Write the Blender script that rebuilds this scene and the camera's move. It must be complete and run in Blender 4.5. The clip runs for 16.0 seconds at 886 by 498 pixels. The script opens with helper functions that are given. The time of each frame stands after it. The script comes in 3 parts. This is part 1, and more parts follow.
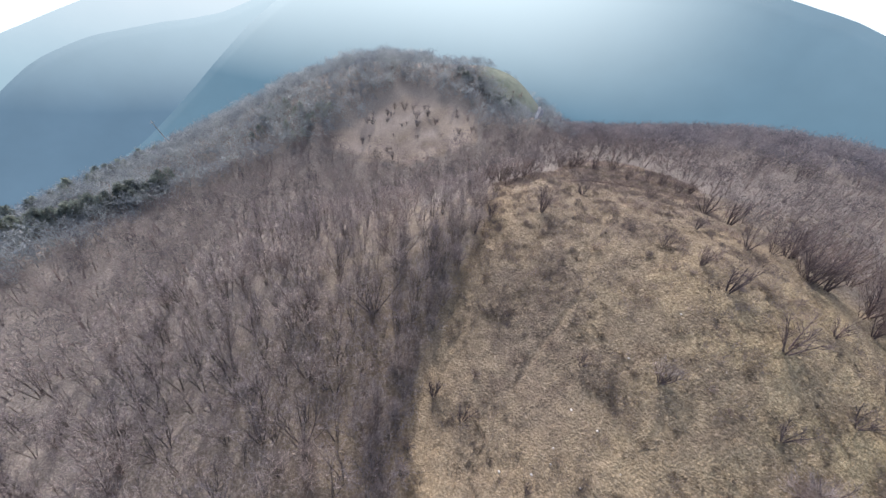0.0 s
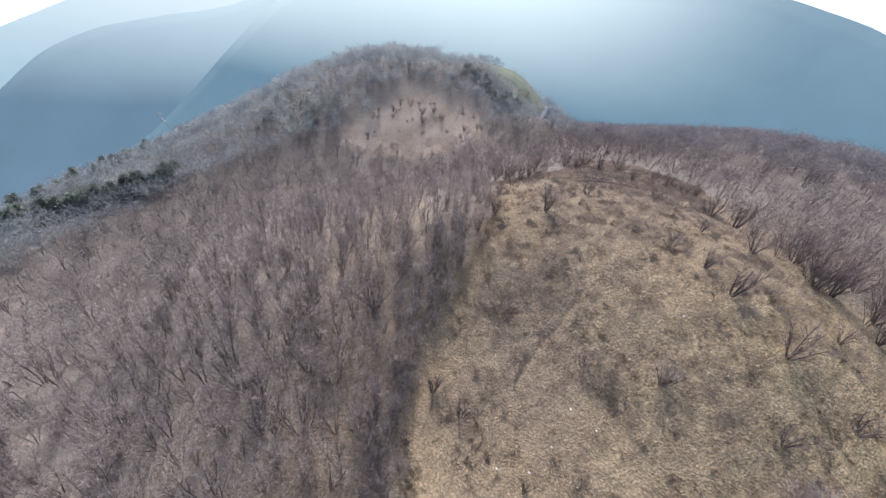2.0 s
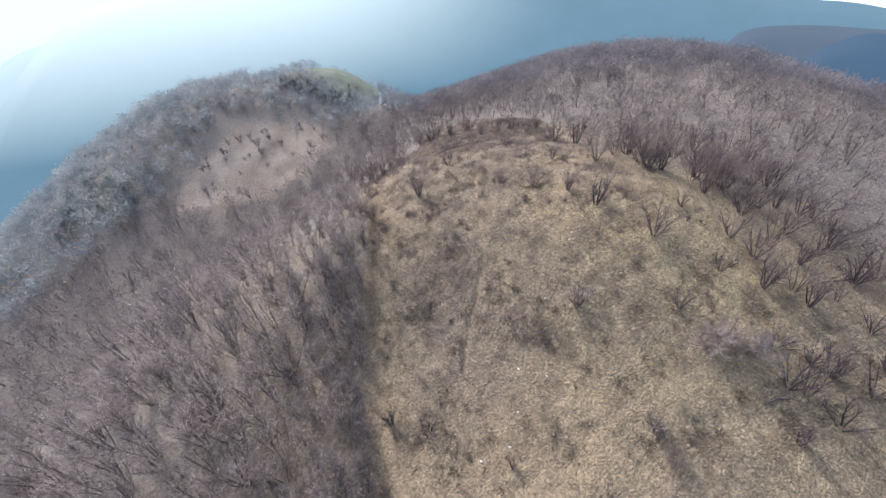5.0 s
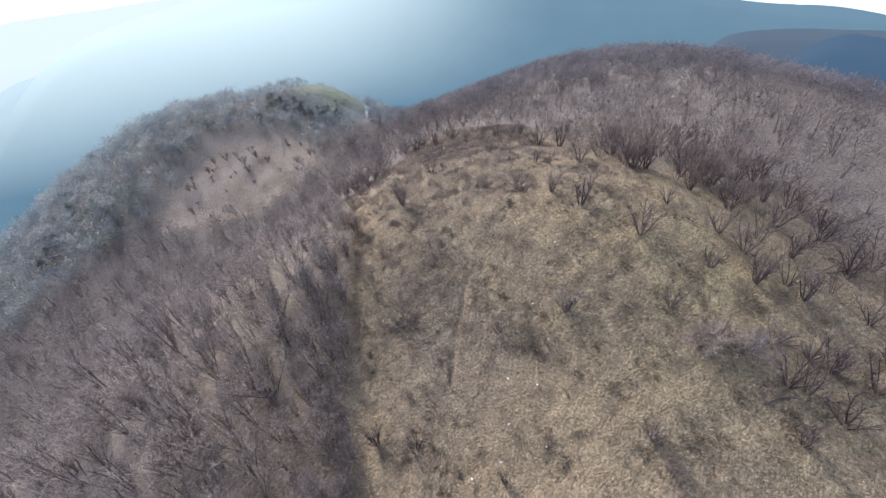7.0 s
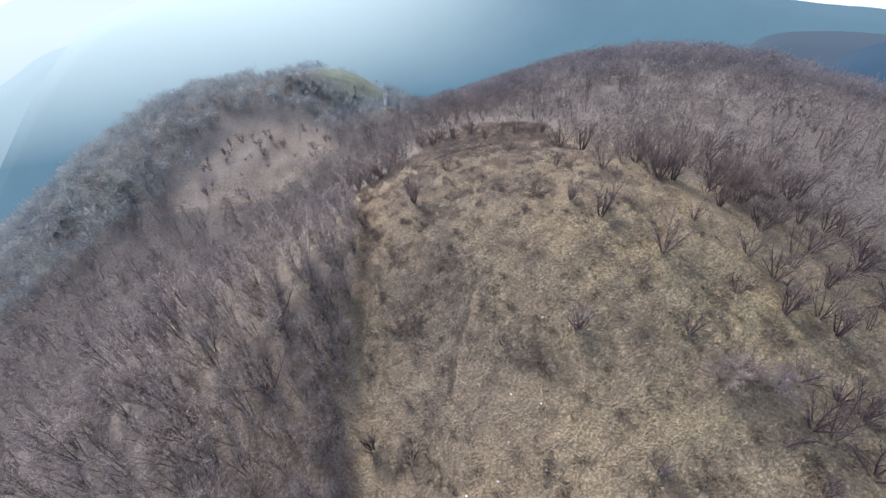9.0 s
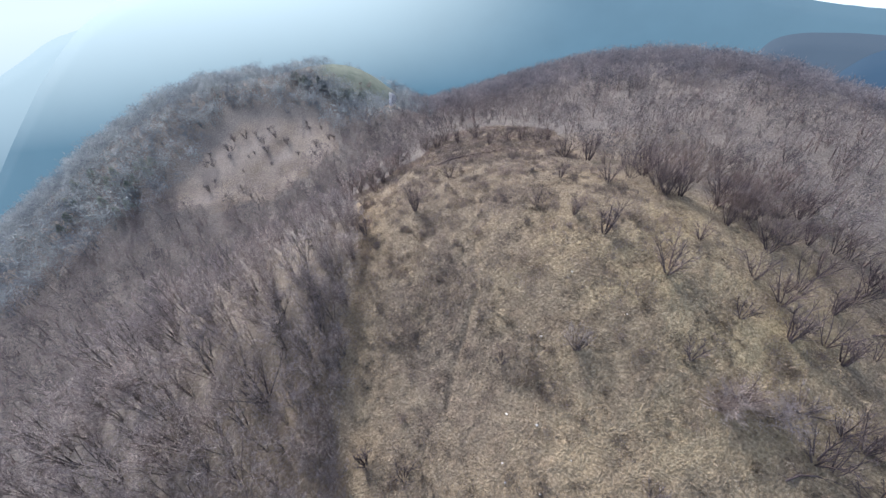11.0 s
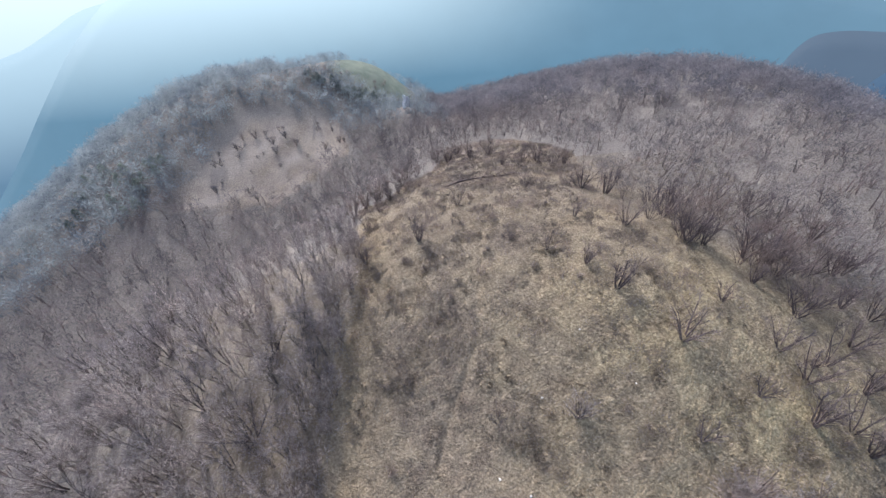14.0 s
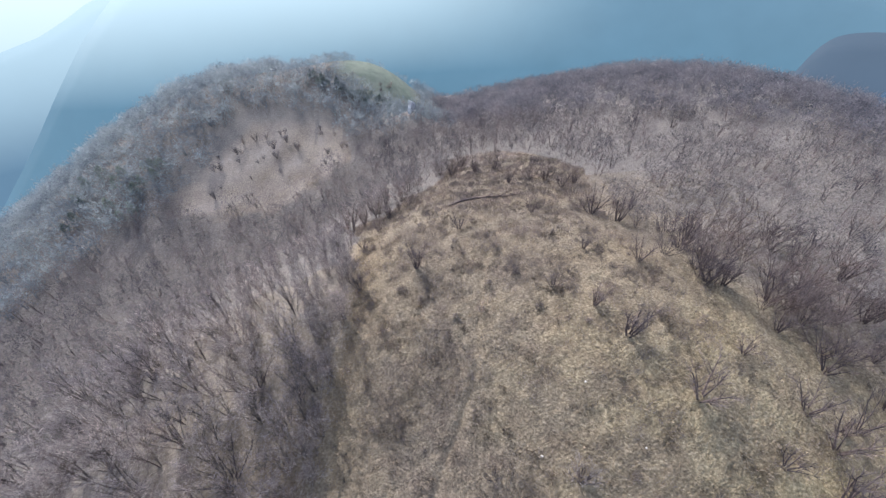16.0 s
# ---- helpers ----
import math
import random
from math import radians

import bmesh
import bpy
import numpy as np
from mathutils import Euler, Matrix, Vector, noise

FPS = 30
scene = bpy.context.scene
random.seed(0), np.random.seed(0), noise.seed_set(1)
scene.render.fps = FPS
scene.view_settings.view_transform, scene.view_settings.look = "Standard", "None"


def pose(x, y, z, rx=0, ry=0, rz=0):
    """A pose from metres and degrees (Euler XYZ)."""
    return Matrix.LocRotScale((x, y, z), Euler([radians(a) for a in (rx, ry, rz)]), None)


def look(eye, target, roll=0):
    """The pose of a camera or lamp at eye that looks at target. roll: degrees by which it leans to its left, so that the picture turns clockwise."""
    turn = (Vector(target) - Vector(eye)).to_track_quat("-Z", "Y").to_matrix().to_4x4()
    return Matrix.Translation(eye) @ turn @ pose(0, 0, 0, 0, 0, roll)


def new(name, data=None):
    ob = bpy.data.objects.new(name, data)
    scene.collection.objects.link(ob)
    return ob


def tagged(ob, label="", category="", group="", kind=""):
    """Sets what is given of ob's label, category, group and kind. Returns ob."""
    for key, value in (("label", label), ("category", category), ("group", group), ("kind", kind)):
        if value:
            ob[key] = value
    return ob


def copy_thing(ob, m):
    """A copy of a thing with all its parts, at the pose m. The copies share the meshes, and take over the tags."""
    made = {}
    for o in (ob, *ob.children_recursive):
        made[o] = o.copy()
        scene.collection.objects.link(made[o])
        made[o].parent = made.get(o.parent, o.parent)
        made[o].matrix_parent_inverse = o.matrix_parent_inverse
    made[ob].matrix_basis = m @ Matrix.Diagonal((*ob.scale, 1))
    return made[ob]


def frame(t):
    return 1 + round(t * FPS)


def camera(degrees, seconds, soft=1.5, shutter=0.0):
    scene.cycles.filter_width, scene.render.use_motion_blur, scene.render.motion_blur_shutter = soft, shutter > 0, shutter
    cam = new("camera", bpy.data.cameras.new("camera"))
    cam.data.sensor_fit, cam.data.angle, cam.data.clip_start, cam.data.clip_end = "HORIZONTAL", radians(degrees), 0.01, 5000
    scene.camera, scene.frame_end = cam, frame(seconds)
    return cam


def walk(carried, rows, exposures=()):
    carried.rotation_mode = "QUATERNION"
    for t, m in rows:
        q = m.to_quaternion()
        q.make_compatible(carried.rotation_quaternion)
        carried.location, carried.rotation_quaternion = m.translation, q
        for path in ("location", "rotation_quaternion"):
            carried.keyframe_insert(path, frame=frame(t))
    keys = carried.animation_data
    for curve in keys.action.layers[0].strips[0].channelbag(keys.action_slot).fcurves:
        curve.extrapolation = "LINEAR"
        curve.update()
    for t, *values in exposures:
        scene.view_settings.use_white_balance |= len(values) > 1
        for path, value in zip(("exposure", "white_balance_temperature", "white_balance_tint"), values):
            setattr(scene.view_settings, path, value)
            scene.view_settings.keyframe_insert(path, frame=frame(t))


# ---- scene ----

# ---------------------------------------------------------------- camera
cam = camera(103.35, 16.0, soft=1.45)
walk(cam, [
    (0, pose(1.10, 0.05, 15.35, 55.25, -5.29, 8.26)),
    (0.5, pose(1.13, 0.15, 15.28, 55.24, -5.18, 7.73)),
    (1, pose(1.08, 0.07, 15.27, 55.04, -5.80, 8.71)),
    (1.5, pose(1.13, 0.10, 15.20, 54.98, -5.73, 8.45)),
    (2, pose(1.09, 0.01, 15.22, 54.82, -6.12, 9.35)),
    (2.5, pose(1.09, -0.04, 15.26, 54.66, -6.39, 9.92)),
    (3, pose(1.12, -0.08, 15.25, 54.67, -6.57, 10.07)),
    (3.5, pose(1.31, 0.09, 15.26, 54.82, -5.87, 8.24)),
    (4, pose(1.92, 0.84, 15.21, 54.92, -2.23, 0.75)),
    (4.5, pose(2.51, 1.75, 15.41, 54.02, 3.64, -10.79)),
    (4.7, pose(2.71, 1.98, 15.50, 53.17, 5.55, -15.74)),
    (6.8, pose(4.34, 1.85, 14.41, 55.49, 8.65, -19.66)),
    (7, pose(4.29, 2.05, 14.46, 55.12, 8.14, -19.02)),
    (7.5, pose(4.67, 2.41, 14.28, 54.00, 6.98, -17.88)),
    (8, pose(4.95, 2.92, 14.35, 53.60, 6.18, -16.88)),
    (8.5, pose(4.94, 3.34, 14.43, 53.78, 6.29, -16.27)),
    (9, pose(5.00, 3.57, 14.69, 53.99, 6.25, -15.31)),
    (11.5, pose(5.98, 5.20, 15.98, 53.01, 5.19, -13.86)),
    (12, pose(6.27, 5.76, 16.41, 52.83, 5.13, -13.51)),
    (12.5, pose(6.58, 6.31, 16.85, 52.66, 4.65, -12.64)),
    (13, pose(6.88, 6.97, 17.38, 52.24, 4.49, -12.21)),
    (13.5, pose(7.16, 7.71, 17.79, 51.96, 4.19, -11.44)),
    (14, pose(7.48, 8.47, 18.18, 51.65, 3.98, -10.73)),
    (14.5, pose(7.79, 9.28, 18.56, 51.42, 3.85, -10.48)),
    (15, pose(8.11, 10.08, 18.88, 51.32, 3.66, -10.00)),
    (15.5, pose(8.47, 10.96, 19.14, 51.20, 3.49, -9.50)),
    (16, pose(8.79, 11.87, 19.29, 51.04, 3.35, -9.02)),
], exposures=[(0, 0.47, 6140, 10), (3.5, 0.66, 6130, 10), (4.5, 0.68, 6030, 9), (7, 0.45, 5930, 8), (11.5, 0.5, 5780, 7), (16, 0.59, 5730, 6)])

# ---------------------------------------------------------------- sky and sun
SUN_AZ, SUN_EL = -20.0, 47.0          # degrees from +y towards +x, and above the horizon
world = bpy.data.worlds.new("sky")
scene.world = world
world.use_nodes = True
wn = world.node_tree.nodes
sky = wn.new("ShaderNodeTexSky")
sky.sky_type = "NISHITA"
sky.sun_disc = False
sky.sun_elevation = radians(SUN_EL)
sky.sun_rotation = radians(SUN_AZ)
sky.dust_density = 4.5
world.node_tree.links.new(sky.outputs[0], wn["Background"].inputs[0])
wn["Background"].inputs[1].default_value = 0.15
sun = new("sun", bpy.data.lights.new("sun", "SUN"))
sun.data.energy = 2.7
sun.data.angle = radians(0.6)
sun.data.color = (1.0, 0.975, 0.955)
sd = Vector((math.sin(radians(SUN_AZ)) * math.cos(radians(SUN_EL)), math.cos(radians(SUN_AZ)) * math.cos(radians(SUN_EL)), math.sin(radians(SUN_EL))))
sun.matrix_world = look(sd * 300, (0, 0, 0))


# ---------------------------------------------------------------- materials
def material(name, rough=0.9):
    m = bpy.data.materials.new(name)
    m.use_nodes = True
    n = m.node_tree.nodes
    b = n["Principled BSDF"]
    b.inputs["Roughness"].default_value = rough
    b.inputs["Specular IOR Level"].default_value = 0.15
    return m, n, m.node_tree.links, b


def noise_node(n, l, scale, detail=4.0, coords=None, rough=0.6):
    t = n.new("ShaderNodeTexNoise")
    t.inputs["Scale"].default_value = scale
    t.inputs["Detail"].default_value = detail
    t.inputs["Roughness"].default_value = rough
    if coords is not None:
        l.new(coords, t.inputs["Vector"])
    return t


def ramp(n, l, fac, stops):
    r = n.new("ShaderNodeValToRGB")
    while len(r.color_ramp.elements) < len(stops):
        r.color_ramp.elements.new(0.5)
    for e, (p, c) in zip(r.color_ramp.elements, stops):
        e.position, e.color = p, (*c, 1)
    l.new(fac, r.inputs[0])
    return r


def mix(n, l, fac, a, b, kind="MIX"):
    m = n.new("ShaderNodeMix")
    m.data_type, m.blend_type = "RGBA", kind
    for sock, v in ((0, fac), (6, a), (7, b)):
        if hasattr(v, "is_linked"):
            l.new(v, m.inputs[sock])
        else:
            m.inputs[sock].default_value = v if sock == 0 else (*v, 1)
    return m.outputs[2]


def wood_material(name, dark, light, scale=3.0, through_light=0.0, spread=((0.75, 0.75, 0.78), (1.2, 1.16, 1.12))):
    m, n, l, b = material(name, 0.85)
    pos = n.new("ShaderNodeNewGeometry")
    t = noise_node(n, l, scale, 3.0, pos.outputs["Position"])
    big = noise_node(n, l, 0.2, 3.0, pos.outputs["Position"])
    r = ramp(n, l, t.outputs[0], [(0.3, dark), (0.7, light)])
    isl = mix(n, l, pos.outputs["Random Per Island"], *spread)
    c = mix(n, l, 1.0, r.outputs[0], isl, "MULTIPLY")
    tint = ramp(n, l, big.outputs[0], [(0.36, (0.62, 0.61, 0.66)), (0.5, (0.98, 0.96, 0.97)), (0.64, (1.27, 1.2, 1.15))])
    c = mix(n, l, 1.0, c, tint.outputs[0], "MULTIPLY")
    l.new(c, b.inputs["Base Color"])
    if through_light:
        t = n.new("ShaderNodeBsdfTranslucent")
        l.new(c, t.inputs[0])
        ms = n.new("ShaderNodeMixShader")
        ms.inputs[0].default_value = through_light
        l.new(b.outputs[0], ms.inputs[1])
        l.new(t.outputs[0], ms.inputs[2])
        l.new(ms.outputs[0], n["Material Output"].inputs[0])
    return m


BARK = wood_material("grey_brown_bark", (0.13, 0.108, 0.10), (0.30, 0.255, 0.235))
TWIG = wood_material("bare_twigs", (0.315, 0.276, 0.266), (0.525, 0.468, 0.45), 1.5, 0.48, ((0.5, 0.5, 0.53), (1.4, 1.37, 1.33)))
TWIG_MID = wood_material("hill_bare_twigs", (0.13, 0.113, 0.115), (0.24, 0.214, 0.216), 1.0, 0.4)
# hill twigs made paler and greyer, a lighter haze painted into the colour
TWIG_RIDGE_HAZED = wood_material("haze_paled_ridge_twigs", (0.175, 0.163, 0.172), (0.295, 0.279, 0.29), 0.8, 0.45, ((0.85, 0.85, 0.87), (1.12, 1.1, 1.1)))
# distance haze painted into the base colour as a pale blue-grey
TWIG_FAR_HAZED = wood_material("haze_tinted_far_twigs", (0.232, 0.26, 0.274), (0.318, 0.348, 0.364), 0.6, 0.6, ((0.92, 0.92, 0.94), (1.06, 1.05, 1.05)))
POLE = wood_material("dark_pole_bark", (0.095, 0.078, 0.073), (0.215, 0.18, 0.166))
BRUSH = wood_material("dark_brush", (0.08, 0.062, 0.06), (0.185, 0.148, 0.14), 2.0)
DULL = wood_material("dull_brown_twigs", (0.17, 0.135, 0.13), (0.31, 0.255, 0.24), 2.0, 0.3)
NEEDLE = wood_material("pine_needles", (0.19, 0.225, 0.2), (0.30, 0.34, 0.295), 1.2, 0.45)
GRASS = wood_material("dry_grass_blades", (0.245, 0.205, 0.15), (0.43, 0.37, 0.278), 0.8, 0.45, ((0.6, 0.58, 0.58), (1.25, 1.24, 1.2)))
TURF = wood_material("matted_dry_turf", (0.195, 0.157, 0.115), (0.39, 0.322, 0.24), 5.0, 0.0, ((0.6, 0.59, 0.57), (1.22, 1.2, 1.16)))
HUMMOCK = wood_material("old_matted_grass", (0.175, 0.144, 0.113), (0.385, 0.326, 0.254), 6.0, 0.35, ((0.5, 0.49, 0.49), (1.35, 1.32, 1.26)))
WEED = wood_material("dry_grey_weeds", (0.205, 0.174, 0.158), (0.355, 0.305, 0.28), 1.2, 0.4)
STONE = wood_material("pale_limestone", (0.42, 0.40, 0.37), (0.62, 0.60, 0.56), 4.0)
WHITE = wood_material("white_limestone", (0.70, 0.69, 0.67), (0.86, 0.85, 0.83), 3.0)


def ground_material():
    m, n, l, b = material("hillside_ground", 0.95)
    pos = n.new("ShaderNodeNewGeometry").outputs["Position"]
    at = n.new("ShaderNodeAttribute")
    at.attribute_name = "open"
    green = n.new("ShaderNodeAttribute")
    green.attribute_name = "green"
    fine = noise_node(n, l, 4.6, 7.0, pos, 0.8)
    mid = noise_node(n, l, 0.55, 4.0, pos)
    grass = ramp(n, l, fine.outputs[0], [(0.32, (0.085, 0.066, 0.051)), (0.5, (0.212, 0.173, 0.135)), (0.68, (0.41, 0.345, 0.275))])
    tone = ramp(n, l, mid.outputs[0], [(0.36, (0.78, 0.74, 0.73)), (0.5, (0.97, 0.94, 0.9)), (0.64, (1.1, 1.07, 1.0))])
    wide = noise_node(n, l, 0.17, 3.0, pos)
    drift = ramp(n, l, wide.outputs[0], [(0.4, (0.88, 0.86, 0.87)), (0.5, (0.97, 0.95, 0.93)), (0.6, (1.03, 1.0, 0.94))])
    tone = mix(n, l, 1.0, tone.outputs[0], drift.outputs[0], "MULTIPLY")
    grass = mix(n, l, 1.0, grass.outputs[0], tone, "MULTIPLY")
    moss = ramp(n, l, fine.outputs[0], [(0.32, (0.17, 0.128, 0.072)), (0.5, (0.43, 0.345, 0.205)), (0.68, (0.72, 0.59, 0.375))])
    moss = mix(n, l, 1.0, moss.outputs[0], tone, "MULTIPLY")
    grass = mix(n, l, green.outputs["Fac"], grass, moss)
    field = n.new("ShaderNodeAttribute")
    field.attribute_name = "field"
    turf = ramp(n, l, mid.outputs[0], [(0.3, (0.135, 0.155, 0.12)), (0.7, (0.215, 0.225, 0.175))])
    litter = ramp(n, l, fine.outputs[0], [(0.32, (0.10, 0.083, 0.072)), (0.5, (0.215, 0.183, 0.162)), (0.68, (0.40, 0.345, 0.302))])
    c = mix(n, l, at.outputs["Fac"], litter.outputs[0], grass)
    warm = n.new("ShaderNodeAttribute")
    warm.attribute_name = "warm"
    leaf = ramp(n, l, fine.outputs[0], [(0.3, (0.20, 0.145, 0.085)), (0.7, (0.50, 0.375, 0.24))])
    c = mix(n, l, warm.outputs["Fac"], c, leaf.outputs[0])
    pale = n.new("ShaderNodeAttribute")
    pale.attribute_name = "pale"
    pale_tan = ramp(n, l, fine.outputs[0], [(0.32, (0.33, 0.265, 0.23)), (0.68, (0.68, 0.565, 0.49))])
    c = mix(n, l, pale.outputs["Fac"], c, pale_tan.outputs[0])
    c = mix(n, l, field.outputs["Fac"], c, turf.outputs[0])
    l.new(c, b.inputs["Base Color"])
    bump = n.new("ShaderNodeBump")
    bump.inputs["Strength"].default_value = 0.6
    bump.inputs["Distance"].default_value = 0.09
    cell = n.new("ShaderNodeTexVoronoi")
    cell.feature = "F1"
    cell.inputs["Scale"].default_value = 5.6
    warp = n.new("ShaderNodeVectorMath")
    warp.operation = "MULTIPLY_ADD"
    l.new(mid.outputs["Color"], warp.inputs[0])
    warp.inputs[1].default_value = (1.2, 1.2, 1.2)
    l.new(pos, warp.inputs[2])
    l.new(warp.outputs[0], cell.inputs["Vector"])
    hum = n.new("ShaderNodeMath")
    hum.operation = "MULTIPLY_ADD"
    l.new(cell.outputs["Distance"], hum.inputs[0])
    hum.inputs[1].default_value = -1.6
    l.new(fine.outputs[0], hum.inputs[2])
    l.new(hum.outputs[0], bump.inputs["Height"])
    l.new(bump.outputs[0], b.inputs["Normal"])
    return m


GROUND = ground_material()


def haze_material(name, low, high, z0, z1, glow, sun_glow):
    """Wooded slopes of the far range under thick bright air: a matt slope whose emission paints in the light of the air
    before it.
    """
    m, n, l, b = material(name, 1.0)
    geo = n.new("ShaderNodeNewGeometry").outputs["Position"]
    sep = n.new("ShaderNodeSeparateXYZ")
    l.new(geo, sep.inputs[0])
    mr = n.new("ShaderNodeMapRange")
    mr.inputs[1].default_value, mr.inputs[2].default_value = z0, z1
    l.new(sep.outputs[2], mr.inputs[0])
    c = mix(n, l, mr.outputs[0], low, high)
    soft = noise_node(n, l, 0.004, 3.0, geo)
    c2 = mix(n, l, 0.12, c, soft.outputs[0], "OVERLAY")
    # the air is brightest under the sun: emission is painted whiter towards its azimuth
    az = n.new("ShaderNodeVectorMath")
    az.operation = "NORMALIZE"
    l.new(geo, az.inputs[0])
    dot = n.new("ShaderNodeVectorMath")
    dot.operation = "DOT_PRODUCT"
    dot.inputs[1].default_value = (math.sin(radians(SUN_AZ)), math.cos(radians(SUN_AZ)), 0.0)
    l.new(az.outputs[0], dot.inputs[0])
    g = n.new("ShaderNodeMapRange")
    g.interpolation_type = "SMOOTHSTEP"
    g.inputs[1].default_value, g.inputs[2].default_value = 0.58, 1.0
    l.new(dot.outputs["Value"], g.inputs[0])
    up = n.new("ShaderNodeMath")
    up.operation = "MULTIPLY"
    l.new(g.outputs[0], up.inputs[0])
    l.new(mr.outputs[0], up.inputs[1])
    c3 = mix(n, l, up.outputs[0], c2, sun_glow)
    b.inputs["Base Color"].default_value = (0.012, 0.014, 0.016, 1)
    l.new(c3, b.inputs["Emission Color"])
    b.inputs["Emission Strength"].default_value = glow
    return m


# ---------------------------------------------------------------- shape of the hill
HILLS = ((1, 110, 11, 5.0), (11, 111, 7, 5.0), (1, 113, 8, 1.6), (12.6, 87, 3.6, 3.4), (15, 101, 9, -5.0), (85, 60, 20, 3.2), (18, 145, 18, -6.0), (-78, 78, 20, -3.0),
         (-18, 105, 26, 14.27),
         (-55, 85, 35, 2.96),
         (10, 40, 20, 11.49),
         (26, 24, 10, 4.19),
         (45, 55, 24, 1.93),
         (65, 90, 30, 10.19),
         (12, 8, 14, 0.00),
         (32, 6, 14, 1.12),
         (-14, 30, 16, 5.34),
         (-10, 62, 18, -7.99),
         (22, 85, 20, 1.31),
         (2, 22, 10, -3.88),
         (65, 25, 25, 9.08),
         (-45, 30, 26, -6.88),
         (-12, 125, 30, -5.68),
         (40, 125, 30, -8.11))


def ease(d):
    d = np.maximum(d, 0.0)
    return d * d / (d + 30)


def height(x, y):
    """The hill's ground: a ridge with a knoll beyond a saddle, falling away all round."""
    x, y = np.asarray(x, float), np.asarray(y, float)
    z = -17.39 + -0.028 * x + 0.076 * y
    for cx, cy, s, a in HILLS:
        z = z + a * np.exp(-((x - cx) ** 2 + (y - cy) ** 2) / (2 * s * s))
    return z - 0.3 * ease(np.hypot(x - 15, y - 50) - 75) - 0.25 * ease(-x - 25) - 0.5 * ease(np.hypot(x - 15, y - 50) - 95)


def inside(poly, x, y):
    """Which of the points lie in the polygon."""
    x, y = np.asarray(x, float), np.asarray(y, float)
    r = np.zeros(x.shape, bool)
    for (ax, ay), (bx, by) in zip(poly, poly[1:] + poly[:1]):
        r ^= ((ay > y) != (by > y)) & (x < (bx - ax) * (y - ay) / (by - ay + 1e-9) + ax)
    return r


MEADOW = [(-4, -30), (-2, 0), (0, 10), (-1.2, 16), (-0.2, 21), (0.3, 26), (1, 30), (2.4, 33), (3, 38), (2.6, 46), (2, 52), (6, 51),
          (10, 55), (14, 56), (17, 66), (24, 65), (29, 60), (33, 52), (30, 44), (28.5, 37), (29.5, 32), (32.5, 28), (33.5, 24), (32, 20), (34, 14), (38, 6), (38, -30)]
CLEARING = [(-31, 69.5), (-27, 76.5), (-21.5, 83), (-15, 86), (-8.5, 86), (-1, 84), (-0.4, 76.5), (-5, 74), (-10, 70), (-16, 67.5), (-27, 68)]


TRAIL = [(15.5, 36), (14.4, 33), (13.2, 29.4), (12.3, 26.4), (10.3, 23.5), (8.4, 21.2), (7.3, 19.1)]


def trail_distance(x, y):
    """How far the points lie from the trodden trail over the meadow."""
    best = np.full(np.shape(x), 99.0)
    for (ax, ay), (bx, by) in zip(TRAIL, TRAIL[1:]):
        f = np.clip(((x - ax) * (bx - ax) + (y - ay) * (by - ay)) / ((bx - ax) ** 2 + (by - ay) ** 2), 0, 1)
        best = np.minimum(best, np.hypot(x - ax - f * (bx - ax), y - ay - f * (by - ay)))
    return best


def smooth_noise(x, y, scale, seed=0):
    return np.array([noise.noise((a / scale + seed, b / scale, seed * 1.7)) for a, b in zip(np.ravel(x), np.ravel(y))]).reshape(np.shape(x))


def openness(x, y):
    dx, dy = 0.7 * smooth_noise(x, y, 2.5, 3), 0.9 * smooth_noise(x, y, 2.5, 8)
    return inside(MEADOW, x + dx, y + dy) | inside(CLEARING, x + 2 * dx, y + 2 * dy)


# ---------------------------------------------------------------- mesh helpers
def mesh_of(name, verts, faces, mats, face_mats=None, smooth=False):
    me = bpy.data.meshes.new(name)
    me.from_pydata(np.asarray(verts).tolist() if not isinstance(verts, list) else verts, [], faces if isinstance(faces, list) else np.asarray(faces).tolist())
    for m in mats:
        me.materials.append(m)
    if face_mats is not None:
        me.polygons.foreach_set("material_index", np.asarray(face_mats, np.int32))
    if smooth:
        me.polygons.foreach_set("use_smooth", np.ones(len(me.polygons), bool))
    me.update()
    return me


def tri_mesh(name, verts, tris, mat):
    """A big mesh of triangles, fast."""
    me = bpy.data.meshes.new(name)
    me.vertices.add(len(verts))
    me.vertices.foreach_set("co", np.asarray(verts, np.float32).ravel())
    me.loops.add(3 * len(tris))
    me.loops.foreach_set("vertex_index", np.asarray(tris, np.int32).ravel())
    me.polygons.add(len(tris))
    me.polygons.foreach_set("loop_start", np.arange(0, 3 * len(tris), 3, dtype=np.int32))
    me.materials.append(mat)
    me.update(calc_edges=True)
    return me


